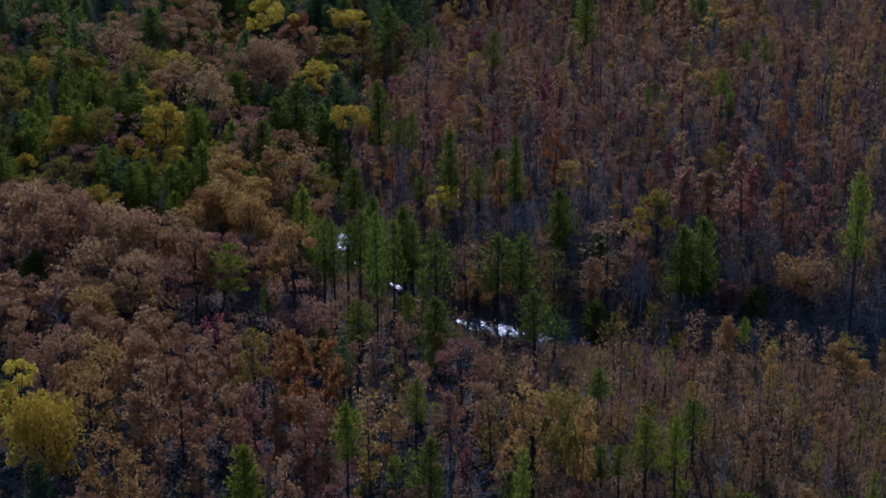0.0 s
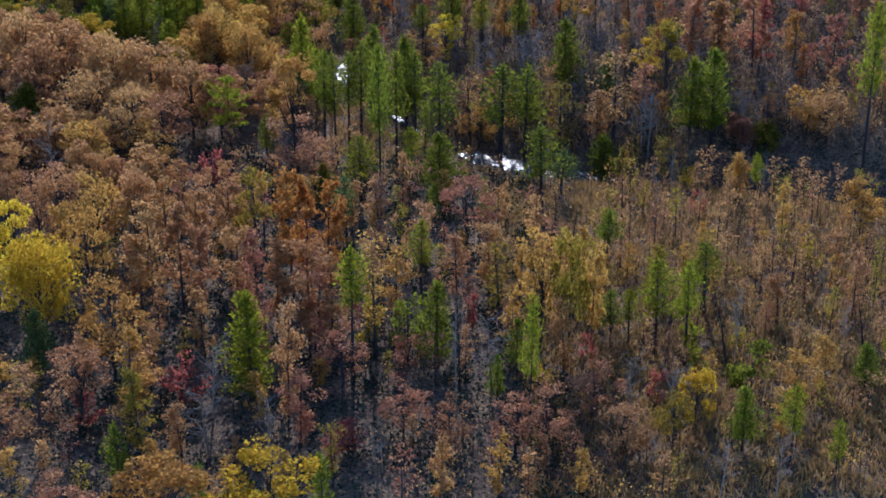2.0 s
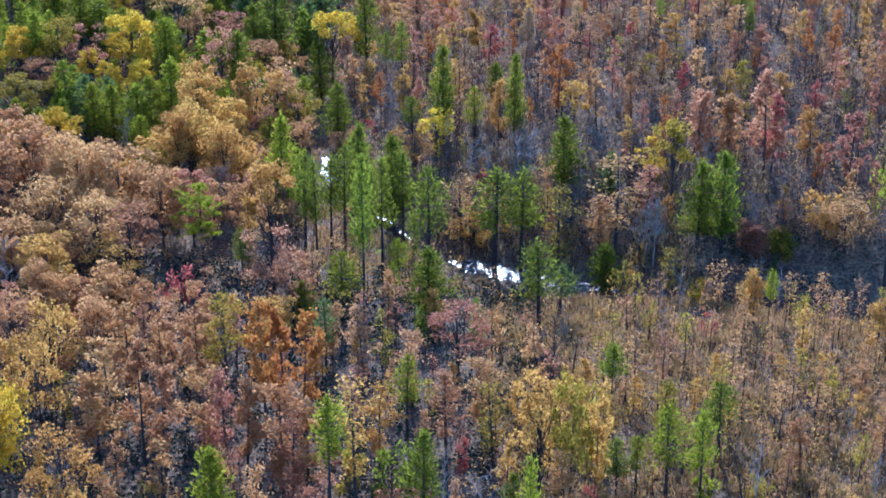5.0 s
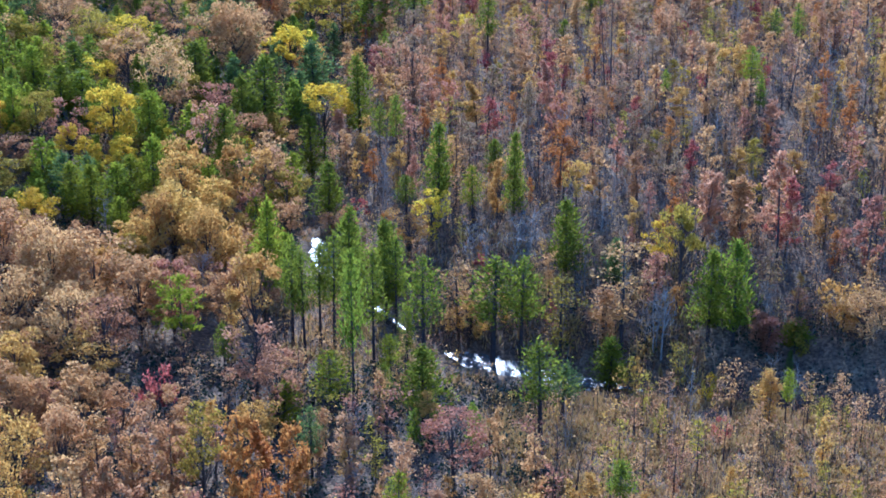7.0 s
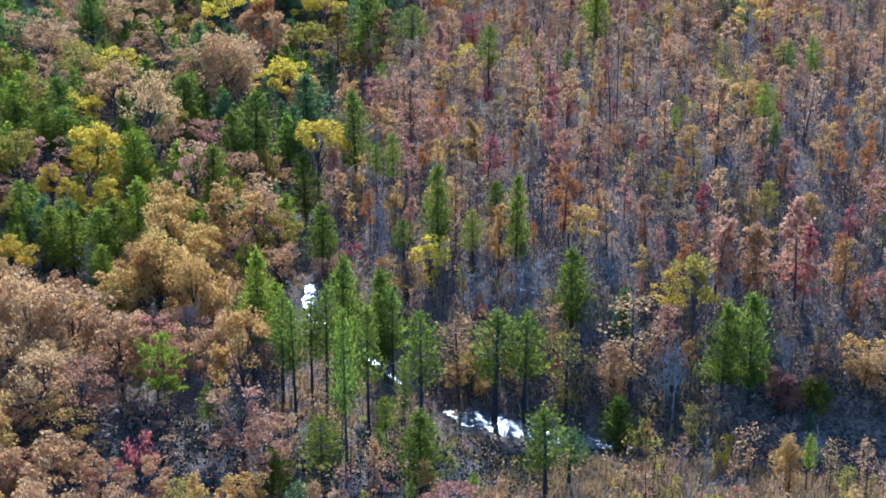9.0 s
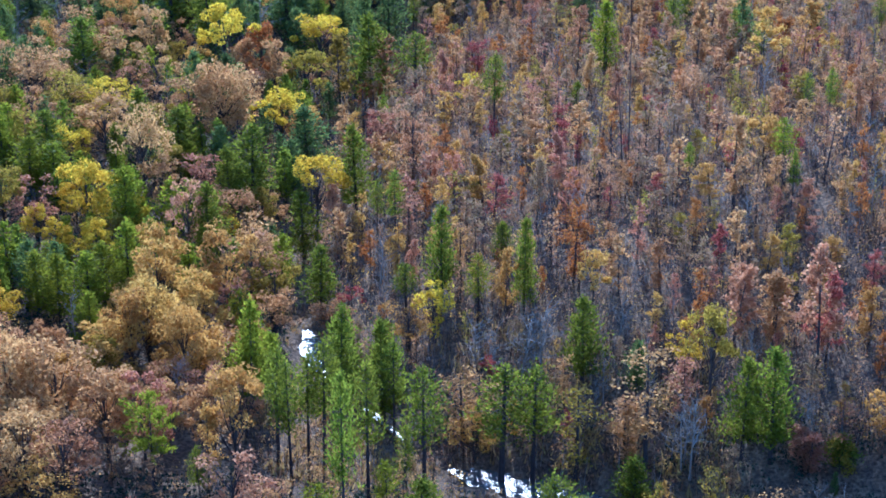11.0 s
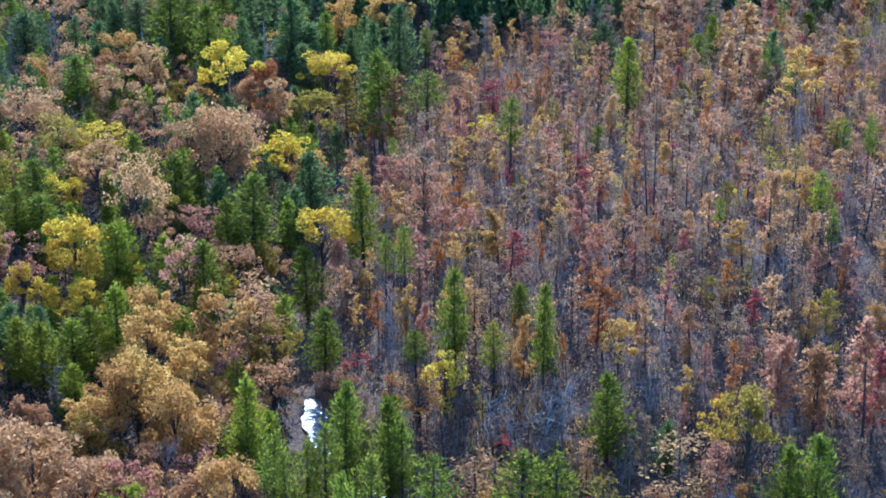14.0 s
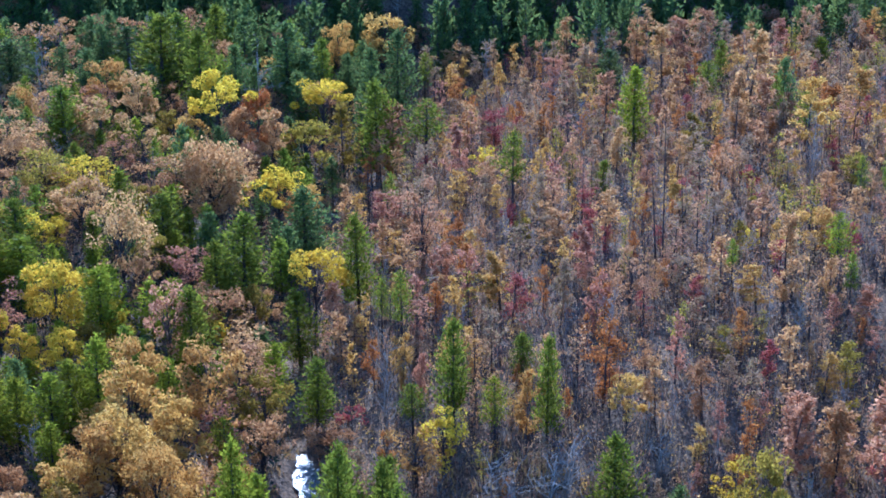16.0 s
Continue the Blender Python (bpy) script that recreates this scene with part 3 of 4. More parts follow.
tree("bare", "tan", -42.0, -115.0, 12.0, 3.1)
tree("bare", "tan", -41.6, -124.3, 11.0, 3.7)
tree("cone", "green", -36.8, -110.7, 17.1, 4.6)
tree("cone", "dark_pine", -68.0, -104.5, 11.3, 3.1)
tree("oak_thin", "rust", -63.2, -126.9, 13.9, 4.1)
tree("slim", "tan", -31.4, -117.8, 20.6, 2.2)
tree("slim", "tan", -30.0, -94.9, 18.9, 3.3)
tree("bare", "tan", -33.6, -125.2, 10.0, 2.6)
tree("slim", "pink", -29.5, -122.9, 11.9, 2.7)
tree("slim", "tan", -45.1, -124.9, 9.2, 2.4)
tree("slim", "tan", -26.9, -92.1, 15.5, 3.3)
tree("slim", "pink", -28.8, -94.9, 13.7, 3.0)
tree("oak_thin", "pink", -24.6, -105.5, 10.7, 3.3)
tree("pine", "pine", -33.1, -2.0, 19.4, 3.1)
tree("pine", "pine", -30.4, -9.2, 20.9, 2.7)
tree("pine", "pine", -28.2, -3.2, 19.1, 2.8)
tree("pine", "pine", -25.8, -2.6, 21.4, 3.5)
tree("pine", "pine", -21.1, -35.6, 30.0, 2.8)
tree("pine", "pine", -18.6, -16.0, 23.0, 3.2)
tree("cone", "pine", -24.4, 19.3, 20.2, 4.1)
tree("cone", "pine", -17.3, 17.2, 20.6, 4.1)
tree("pine", "pine", -15.5, 14.3, 18.7, 2.9)
tree("pine", "pine", -10.5, -5.0, 20.6, 3.9)
tree("cone", "pine", -10.4, -33.0, 13.6, 4.6)
tree("pine", "green", -24.7, -33.9, 12.6, 3.9)
tree("oak_thin", "rust", -32.6, -38.5, 13.1, 3.5)
tree("cone", "green", -31.9, -37.0, 7.4, 3.7)
tree("pine", "dark_pine", -26.2, -55.7, 12.8, 2.1)
tree("pine", "green", -15.6, -22.9, 11.1, 2.4)
tree("pine", "pine", 1.5, 1.0, 20.7, 5.7)
tree("pine", "pine", 6.4, 0.1, 21.0, 4.0)
tree("pine", "pine", 7.5, -39.3, 17.5, 4.3)
tree("pine", "dark_pine", 11.4, -30.0, 10.0, 3.4)
tree("slim_thin", "olive", 12.9, -0.3, 17.5, 4.2)
tree("oak_thin", "gold", -2.7, 6.7, 9.7, 3.2)
tree("oak_thin", "pink", -6.0, -55.2, 13.2, 4.4)
tree("slim_thin", "tan", 23.9, -0.4, 21.3, 5.1)
tree("slim_thin", "tan", 20.6, 2.2, 12.2, 4.3)
tree("slim", "pink", 30.3, 9.5, 10.6, 2.7)
tree("bare", "tan", 30.5, -2.9, 14.2, 3.9)
tree("oak_high", "olive", 34.4, 6.6, 20.5, 3.9)
tree("oak_thin", "yellow", 32.5, 18.7, 10.4, 2.7)
tree("cone", "pine", 38.7, -0.6, 17.2, 3.9)
tree("cone", "pine", 42.9, -1.9, 19.8, 4.7)
tree("slim_wide", "pink", 41.1, 25.6, 14.9, 4.3)
tree("slim_wide", "tan", 47.0, 22.2, 14.8, 4.3)
tree("slim", "gold", 62.9, 22.4, 11.8, 2.8)
tree("shrub", "gold", 61.3, -0.0, 9.4, 3.7)
tree("pine", "green", 70.3, -13.7, 33.5, 3.4)
tree("slim_wide", "pink", 68.4, 12.4, 16.3, 3.8)
tree("oak_open", "tan", 64.7, -5.4, 11.9, 5.1)
tree("shrub", "yellow", 38.8, -10.4, 4.7, 1.4)
tree("slim", "gold", 42.5, -34.3, 10.4, 2.4)
tree("bare", "tan", 51.0, -15.2, 7.8, 3.4)
tree("cone", "pine", 53.3, -4.0, 5.4, 3.7)
tree("cone", "pine", 21.5, -8.0, 10.0, 4.0)
tree("oak", "gold", 61.3, -51.0, 11.2, 3.6)
tree("slim", "pink", 47.7, -2.3, 6.8, 2.6)
tree("pine_tuft", "green", -23.2, -104.3, 21.9, 2.6)
tree("slim_thin", "gold", -20.2, -97.2, 21.9, 3.3)
tree("pine", "green", -13.6, -77.1, 13.6, 2.4)
tree("cone", "pine", -11.1, -98.9, 13.7, 3.4)
tree("shrub", "pine", -15.5, -94.8, 10.7, 2.9)
tree("shrub", "olive", -21.2, -93.3, 9.2, 2.1)
tree("shrub", "pink", -15.3, -99.1, 6.9, 2.1)
tree("oak_thin", "pink", -15.7, -119.1, 7.9, 3.2)
tree("bare", "tan", -8.5, -114.4, 20.9, 1.9)
tree("bare", "tan", -3.5, -108.7, 14.0, 2.8)
tree("cone", "pine", -2.7, -110.1, 7.9, 1.5)
tree("pine", "green", 1.5, -119.3, 21.8, 1.6)
tree("shrub", "yellow", 3.9, -107.0, 4.4, 1.2)
tree("oak_thin", "gold", 4.0, -96.0, 21.0, 3.4)
tree("oak", "olive", 8.0, -99.0, 22.0, 3.0)
tree("slim_wide", "gold", 11.4, -97.0, 18.5, 2.8)
tree("slim_thin", "olive", -1.5, -86.2, 14.9, 3.2)
tree("shrub", "red", -5.7, -88.0, 6.6, 1.2)
tree("oak_thin", "pink", -0.7, -123.8, 9.4, 3.1)
tree("oak_thin", "pink", 3.8, -122.2, 10.8, 3.1)
tree("oak_thin", "rust", -9.3, -123.2, 8.1, 2.6)
tree("oak_thin", "pink", 10.2, -114.7, 8.6, 3.2)
tree("shrub", "red", 10.7, -98.9, 5.6, 1.3)
tree("pine_tuft", "pine", 15.2, -77.3, 15.8, 2.1)
tree("pine", "green", 21.2, -94.8, 15.2, 3.1)
tree("pine", "green", 25.0, -100.0, 16.9, 2.7)
tree("pine", "pine", 14.7, -94.8, 10.3, 2.1)
tree("pine", "green", 17.4, -92.5, 9.7, 2.1)
tree("shrub", "green", 26.1, -99.8, 7.7, 2.2)
tree("pine", "pine", 29.7, -85.0, 12.3, 3.2)
tree("shrub", "olive", 33.1, -97.2, 5.5, 1.6)
tree("shrub", "pine", 32.5, -112.6, 9.6, 3.5)
tree("oak", "yellow", 23.6, -120.2, 10.7, 2.4)
tree("bare", "tan", 19.9, -120.5, 11.9, 2.9)
tree("cone", "pine", 29.1, -126.3, 9.7, 2.6)
tree("shrub", "red", 19.7, -110.8, 5.9, 1.5)
tree("bare", "tan", 15.5, -114.1, 10.4, 3.1)
tree("oak_thin", "rust", 13.8, -123.9, 7.7, 3.6)
tree("oak_thin", "olive", 20.0, -125.2, 9.3, 2.6)
tree("cone", "pine", 48.9, -109.8, 7.0, 2.7)
tree("shrub", "olive", 48.5, -68.1, 8.1, 2.2)
tree("slim", "tan", 52.7, -68.8, 8.0, 2.4)
tree("shrub", "red", 34.5, -42.2, 4.9, 1.4)
tree("slim", "olive", 22.8, -76.5, 9.6, 2.5)
tree("slim", "gold", 13.5, -85.6, 14.0, 2.9)
tree("slim", "tan", 39.8, -90.7, 9.2, 2.9)
tree("slim", "gold", 42.5, -112.7, 9.4, 2.8)
tree("slim", "gold", 37.3, -116.4, 9.3, 2.6)
tree("slim", "rust", 51.7, -88.3, 11.8, 2.4)
tree("slim", "tan", 7.2, -103.1, 13.3, 2.5)
tree("slim", "tan", -2.9, -75.2, 12.6, 3.0)
tree("slim", "rust", -8.1, -78.8, 13.3, 2.8)
tree("slim", "gold", -17.3, -85.1, 12.2, 2.7)
tree("oak", "yellow", -31.5, -145.2, 13.5, 5.8)
tree("oak", "gold", -44.6, -145.8, 12.9, 6.1)
tree("oak_thin", "pink", -56.6, -144.5, 10.4, 3.5)
tree("cone", "dark_pine", -115.9, 215.8, 15.1, 8.2)
tree("bare", "tan", -106.5, 208.3, 14.9, 4.2)
tree("cone", "pine", -93.9, 172.1, 16.1, 7.1)
tree("oak", "gold", -106.6, 189.0, 11.7, 3.7)
tree("oak_open", "tan", -100.6, 145.4, 15.6, 7.2)
tree("oak_open", "olive", -90.7, 138.0, 14.5, 6.5)
tree("oak", "gold", -88.6, 196.8, 17.4, 4.7)
tree("oak", "tan", -80.1, 190.1, 16.8, 4.0)
tree("oak", "tan", -86.1, 171.2, 14.9, 5.8)
tree("oak_thin", "rust", -80.0, 157.5, 11.9, 3.9)
tree("oak", "olive", -72.7, 184.6, 9.6, 3.6)
tree("oak", "gold", -67.6, 180.3, 10.9, 3.7)
tree("oak_high", "yellow", -61.3, 182.4, 21.8, 6.0)
tree("oak_big", "tan", -56.8, 138.9, 20.4, 8.1)
tree("oak", "orange", -52.2, 183.6, 17.8, 4.0)
tree("oak", "tan", -55.6, 178.4, 14.9, 4.8)
tree("oak", "tan", -48.3, 176.0, 15.5, 4.5)
tree("oak_high", "yellow", -43.9, 143.1, 16.3, 5.0)
tree("oak_open", "yellow", -83.8, 139.0, 12.6, 6.4)
tree("oak_open", "tan", -90.7, 138.0, 10.1, 6.8)
tree("oak", "tan", -80.0, 121.4, 14.3, 5.6)
tree("oak_open", "tan", -68.9, 101.6, 20.7, 5.7)
tree("cone", "pine", -79.0, 218.8, 22.0, 9.3)
tree("cone", "pine", -77.2, 237.1, 18.1, 8.6)
tree("cone", "pine", -67.5, 206.0, 22.0, 7.0)
tree("cone", "dark_pine", -88.1, 226.5, 17.0, 7.3)
tree("cone", "dark_pine", -96.7, 214.9, 14.1, 5.1)
tree("bare", "tan", -53.8, 207.4, 18.6, 4.2)
tree("cone", "dark_pine", -49.3, 228.4, 20.9, 8.4)
tree("cone", "pine", -88.6, 106.5, 14.0, 6.3)
tree("oak_thin", "yellow", -87.3, 110.6, 11.0, 3.4)
tree("cone", "pine", -64.8, 120.6, 14.6, 6.6)
tree("cone", "pine", -47.1, 107.3, 19.1, 7.2)
tree("cone", "pine", -51.1, 99.4, 16.2, 5.0)
tree("cone", "green", -85.9, 94.1, 12.2, 6.4)
tree("cone", "green", -90.3, 92.7, 13.3, 5.3)
tree("oak", "yellow", -75.8, 77.0, 17.2, 5.0)
tree("cone", "green", -68.9, 79.8, 15.2, 5.9)
tree("oak", "yellow", -66.5, 80.5, 9.3, 3.1)
tree("cone", "pine", -52.7, 73.0, 17.5, 5.5)
tree("oak_thin", "pink", -55.9, 72.7, 18.8, 3.4)
tree("oak_thin", "pink", -56.6, 101.6, 12.2, 4.5)
tree("oak_thin", "pink", -84.7, 72.4, 12.6, 3.6)
tree("oak", "yellow", -83.9, 68.7, 8.4, 3.2)
tree("oak", "yellow", -79.5, 64.9, 7.8, 2.7)
tree("oak", "yellow", -72.3, 63.7, 10.0, 3.8)
tree("cone", "green", -64.1, 49.8, 16.1, 4.7)
tree("cone", "green", -68.1, 49.2, 12.3, 4.7)
tree("cone", "green", -52.4, 69.1, 11.0, 3.1)
tree("cone", "green", -54.1, 56.7, 11.6, 3.9)
tree("oak", "gold", -58.8, 53.4, 17.5, 4.1)
tree("oak", "gold", -57.4, 39.6, 17.2, 5.8)
tree("oak", "gold", -46.2, 49.4, 19.8, 5.6)
tree("oak_thin", "pink", -44.4, 43.1, 13.3, 3.3)
tree("pine", "green", -42.8, 39.8, 12.3, 2.9)
tree("cone", "green", -67.3, 30.9, 10.7, 3.5)
tree("bare", "tan", -69.9, 30.7, 11.5, 2.4)
tree("cone", "green", -74.5, 40.2, 13.2, 4.2)
tree("cone", "green", -69.4, 41.5, 13.1, 5.5)
tree("cone", "green", -78.8, 43.5, 12.1, 4.2)
tree("oak", "tan", -73.0, 23.4, 9.6, 2.9)
tree("oak_big", "gold", -57.3, 27.4, 16.3, 6.0)
tree("oak", "gold", -50.0, 36.5, 15.5, 4.8)
tree("oak_big", "gold", -48.9, 17.1, 16.4, 5.5)
tree("oak", "gold", -59.0, 22.8, 16.0, 4.6)
tree("oak", "gold", -61.8, 15.3, 14.3, 4.5)
tree("oak", "olive", -62.3, 13.7, 11.7, 4.1)
tree("oak", "gold", -66.7, 11.7, 9.6, 3.2)
tree("cone", "green", -39.0, 17.6, 14.3, 4.8)
tree("cone", "green", -36.0, 21.2, 13.1, 3.7)
tree("oak_thin", "tan", -37.2, 41.8, 13.6, 3.9)
tree("oak", "gold", -37.4, 248.2, 17.8, 4.1)
tree("oak", "gold", -26.3, 255.9, 20.5, 6.7)
tree("cone", "dark_pine", -21.7, 226.1, 24.6, 6.3)
tree("cone", "dark_pine", -28.3, 229.8, 18.0, 4.2)
tree("oak_high", "yellow", -38.2, 201.3, 18.1, 5.4)
tree("cone", "pine", -41.0, 235.0, 15.8, 4.3)
tree("cone", "dark_pine", -44.9, 226.9, 15.2, 6.3)
tree("cone", "pine", -25.1, 187.6, 23.9, 7.0)
tree("slim_wide", "olive", -32.5, 183.3, 19.4, 5.0)
tree("oak", "olive", -41.0, 177.0, 15.6, 5.4)
tree("slim_wide", "rust", -21.3, 187.2, 18.1, 4.0)
tree("pine", "pine", -13.9, 187.5, 16.3, 5.6)
tree("shrub", "red", -13.9, 182.5, 5.6, 2.0)
tree("slim_wide", "tan", -6.3, 252.1, 11.8, 6.2)
tree("cone", "dark_pine", -37.6, 135.3, 17.0, 6.9)
tree("cone", "pine", -25.4, 104.4, 19.2, 4.7)
tree("oak_high", "yellow", -33.1, 97.6, 17.9, 5.0)
tree("slim_wide", "pink", -29.1, 92.2, 13.1, 3.6)
tree("oak_thin", "rust", -13.5, 113.9, 20.1, 3.5)
tree("slim_wide", "pink", -20.9, 134.2, 14.0, 4.8)
tree("oak_thin", "yellow", -0.3, 164.6, 9.3, 3.3)
tree("pine", "pine", 4.4, 137.0, 18.2, 3.4)
tree("slim_wide", "gold", 0.8, 88.8, 12.2, 4.2)
tree("shrub", "red", 3.6, 128.1, 7.3, 1.4)
tree("slim_wide", "pink", -5.4, 161.5, 15.8, 3.7)
tree("slim", "red", 2.0, 184.3, 11.3, 3.2)
tree("shrub", "olive", 6.1, 118.5, 5.9, 2.0)
tree("slim_wide", "pink", -10.1, 99.6, 11.5, 3.8)
tree("cone", "dark_pine", 21.2, 281.5, 10.7, 2.8)
tree("slim", "tan", 22.4, 248.6, 16.9, 3.1)
tree("slim_wide", "pink", 17.2, 221.8, 13.3, 3.9)
tree("pine", "pine", -16.7, 80.2, 16.7, 2.4)
tree("cone", "pine", -35.3, 88.9, 15.0, 4.9)
tree("cone", "pine", -7.6, 52.6, 18.5, 3.8)
tree("cone", "pine", 6.8, 41.5, 19.0, 2.9)
tree("cone", "pine", 3.5, 62.1, 8.1, 3.1)
tree("slim", "gold", 3.5, 41.1, 15.4, 2.4)
tree("pine", "green", -1.2, 43.1, 13.2, 2.6)
tree("pine", "pine", -14.1, 49.3, 10.5, 3.0)
tree("bare", "tan", -18.2, 49.0, 15.1, 2.3)
tree("bare", "tan", -19.1, 61.0, 15.8, 3.3)
tree("oak_thin", "yellow", -8.9, 37.2, 12.7, 3.2)
tree("cone", "pine", -24.7, 28.6, 14.9, 5.1)
tree("cone", "pine", -17.6, 28.2, 14.0, 3.5)
tree("bare", "tan", -2.0, 25.4, 11.3, 3.9)
tree("bare", "tan", 5.4, 20.2, 12.0, 4.4)
tree("bare", "tan", 8.8, 21.8, 12.3, 3.5)
tree("oak_thin", "gold", -13.4, 37.9, 10.9, 3.9)
tree("shrub", "orange", -18.1, 45.8, 5.8, 1.5)
tree("shrub", "orange", 0.2, 29.2, 4.6, 1.1)
tree("shrub", "red", 0.4, 21.7, 6.0, 2.5)
tree("cone", "pine", -30.4, 63.3, 13.1, 4.2)
tree("oak_thin", "tan", -27.8, 52.6, 7.5, 3.4)
tree("shrub", "red", -24.3, 58.5, 5.0, 2.5)
tree("slim", "olive", -1.2, 90.1, 6.9, 2.8)
tree("slim", "red", 2.7, 81.9, 10.6, 3.0)
tree("slim_wide", "rust", 26.4, 180.7, 18.2, 3.9)
tree("cone", "green", 32.7, 174.8, 18.5, 5.2)
tree("cone", "pine", 22.9, 140.8, 8.1, 2.8)
tree("cone", "dark_pine", 31.6, 224.1, 11.1, 5.2)
tree("pine", "pine", 51.7, 197.2, 13.2, 3.9)
tree("cone", "pine", 59.0, 225.5, 11.1, 3.1)
tree("slim_wide", "tan", 39.1, 234.9, 16.5, 4.0)
tree("slim_wide", "tan", 44.5, 224.4, 17.2, 5.4)
tree("slim_wide", "rust", 51.0, 236.5, 14.5, 4.0)
tree("slim_wide", "tan", 58.6, 181.1, 24.7, 6.0)
tree("slim_wide", "rust", 57.6, 157.5, 19.3, 4.2)
tree("slim_wide", "tan", 53.4, 163.5, 19.0, 3.7)
tree("slim_wide", "pink", 74.0, 229.8, 15.1, 3.9)
tree("cone", "dark_pine", 67.6, 187.6, 15.7, 3.8)
tree("cone", "pine", 85.5, 233.6, 8.2, 3.6)
tree("slim_wide", "gold", 66.3, 149.8, 19.3, 4.9)
tree("slim_wide", "gold", 79.1, 162.1, 17.5, 5.0)
tree("slim_wide", "orange", 76.8, 175.0, 11.9, 4.5)
tree("cone", "pine", 90.1, 203.6, 8.7, 3.0)
tree("slim_wide", "olive", 70.2, 125.2, 8.9, 3.8)
tree("slim_wide", "olive", 45.4, 159.6, 11.2, 5.0)
tree("shrub", "pink", 49.2, 152.0, 7.6, 3.2)
tree("shrub", "red", 50.8, 127.7, 5.7, 2.5)
tree("oak", "gold", 56.1, 88.7, 11.6, 3.5)
tree("pine", "green", 58.0, 79.2, 12.8, 2.8)
tree("slim_wide", "tan", 46.8, 66.9, 19.9, 3.6)
tree("shrub", "yellow", 47.0, 98.9, 5.2, 1.3)
tree("slim", "olive", 43.6, 97.3, 6.9, 2.1)
tree("slim_wide", "gold", 36.0, 117.0, 8.5, 3.9)
tree("slim", "orange", 15.8, 48.0, 16.5, 3.0)
tree("oak_thin", "rust", 22.6, 78.6, 12.4, 3.1)
tree("oak_high", "gold", 18.4, 36.5, 12.9, 3.0)
tree("cone", "pine", 15.4, 19.6, 16.1, 4.3)
tree("bare", "tan", 22.0, 27.3, 9.7, 3.1)
tree("slim", "gold", 28.5, 29.2, 8.3, 1.6)
tree("slim", "orange", 33.1, 24.9, 6.2, 2.1)
tree("slim_wide", "pink", 42.6, 29.1, 12.5, 3.7)
tree("slim_wide", "tan", 47.1, 23.2, 14.0, 4.0)
tree("slim_wide", "pink", 53.2, 16.2, 21.7, 4.9)
tree("slim_wide", "red", 55.0, 18.3, 16.3, 3.4)
tree("shrub", "yellow", 53.1, 39.4, 4.0, 1.3)
tree("slim", "gold", 49.7, 45.1, 9.0, 2.7)
tree("slim", "olive", 53.1, 46.4, 10.1, 2.4)
tree("slim", "gold", 60.6, 45.7, 7.0, 3.0)
tree("slim", "olive", 35.2, 54.2, 7.8, 1.9)
tree("slim", "tan", 30.4, 41.3, 11.0, 3.1)
tree("slim_wide", "gold", 43.2, 71.1, 8.5, 3.9)
tree("slim_wide", "pink", 59.4, 62.4, 9.4, 3.3)
tree("slim_wide", "tan", 12.4, 102.7, 12.6, 4.4)
tree("slim_wide", "pink", 16.8, 88.7, 13.1, 3.9)
tree("slim_thin", "rust", 24.1, 68.7, 12.6, 3.0)
tree("slim_thin", "pink", 31.0, 87.9, 10.9, 3.2)
tree("slim_thin", "tan", -4.2, 60.5, 11.4, 2.7)
tree("slim_thin", "pink", -14.1, 77.2, 13.2, 2.9)
tree("bare", "tan", 29.4, -1.1, 10.9, 3.4)
tree("bare", "tan", 48.8, 2.2, 7.4, 2.0)
tree("slim", "pink", 48.4, -4.6, 7.7, 3.1)
tree("slim_thin", "rust", 53.5, -3.3, 11.0, 2.8)
tree("slim_thin", "tan", -4.4, 10.7, 13.1, 4.6)
tree("bare", "tan", 8.9, 25.8, 11.1, 5.0)
tree("bare", "tan", 18.4, 13.4, 9.8, 1.9)
tree("bare", "tan", 0.5, 21.5, 12.0, 3.6)
tree("slim_thin", "pink", 30.3, 7.1, 12.4, 2.5)
tree("slim", "gold", 33.7, 4.1, 7.7, 1.8)
tree("oak", "yellow", -84.6, 35.3, 9.0, 4.8)
tree("oak", "olive", -96.2, 49.0, 9.1, 5.9)
tree("oak", "rust", -93.3, 62.4, 8.3, 4.3)
tree("slim", "tan", 21.2, 1.7, 10.9, 3.0)
tree("bare", "tan", 29.9, -0.1, 11.2, 3.7)
tree("bare", "tan", 28.1, 0.7, 9.3, 2.4)
tree("slim", "pink", 47.9, -2.9, 6.5, 2.2)
tree("slim_thin", "gold", 61.9, -1.4, 9.0, 4.1)
tree("shrub", "olive", 53.0, -5.1, 6.0, 2.4)
tree("shrub", "yellow", 35.3, -22.7, 4.9, 1.2)
tree("slim", "gold", 43.0, -35.8, 10.2, 2.0)
tree("bare", "tan", 51.5, -15.3, 6.9, 3.2)
tree("bare", "tan", 49.2, -0.3, 8.2, 1.5)
tree("bare", "tan", 16.8, 12.3, 7.3, 1.7)
tree("slim_thin", "tan", -2.1, 8.7, 13.7, 4.0)
snag(30.6, -102.7, 12.9, -0.19)
snag(50.9, -99.9, 9.7, -0.18)
snag(-7.9, -107.2, 23.4, -0.03)
snag(-2.2, -86.2, 13.1, 0.02)
snag(11.5, -57.5, 8.1, 0.09)
snag(28.9, 95.1, 21.4, -0.08)
snag(30.4, 97.1, 29.6, -0.02)
snag(11.3, 140.7, 10.0, -0.20)
snag(-16.8, 140.4, 16.4, -0.04)
snag(47.1, 67.5, 19.4, -0.03)
snag(16.7, 45.5, 8.9, -0.02)
snag(-35.3, 112.0, 12.1, 0.04)
snag(72.8, 23.8, 17.7, -0.01)
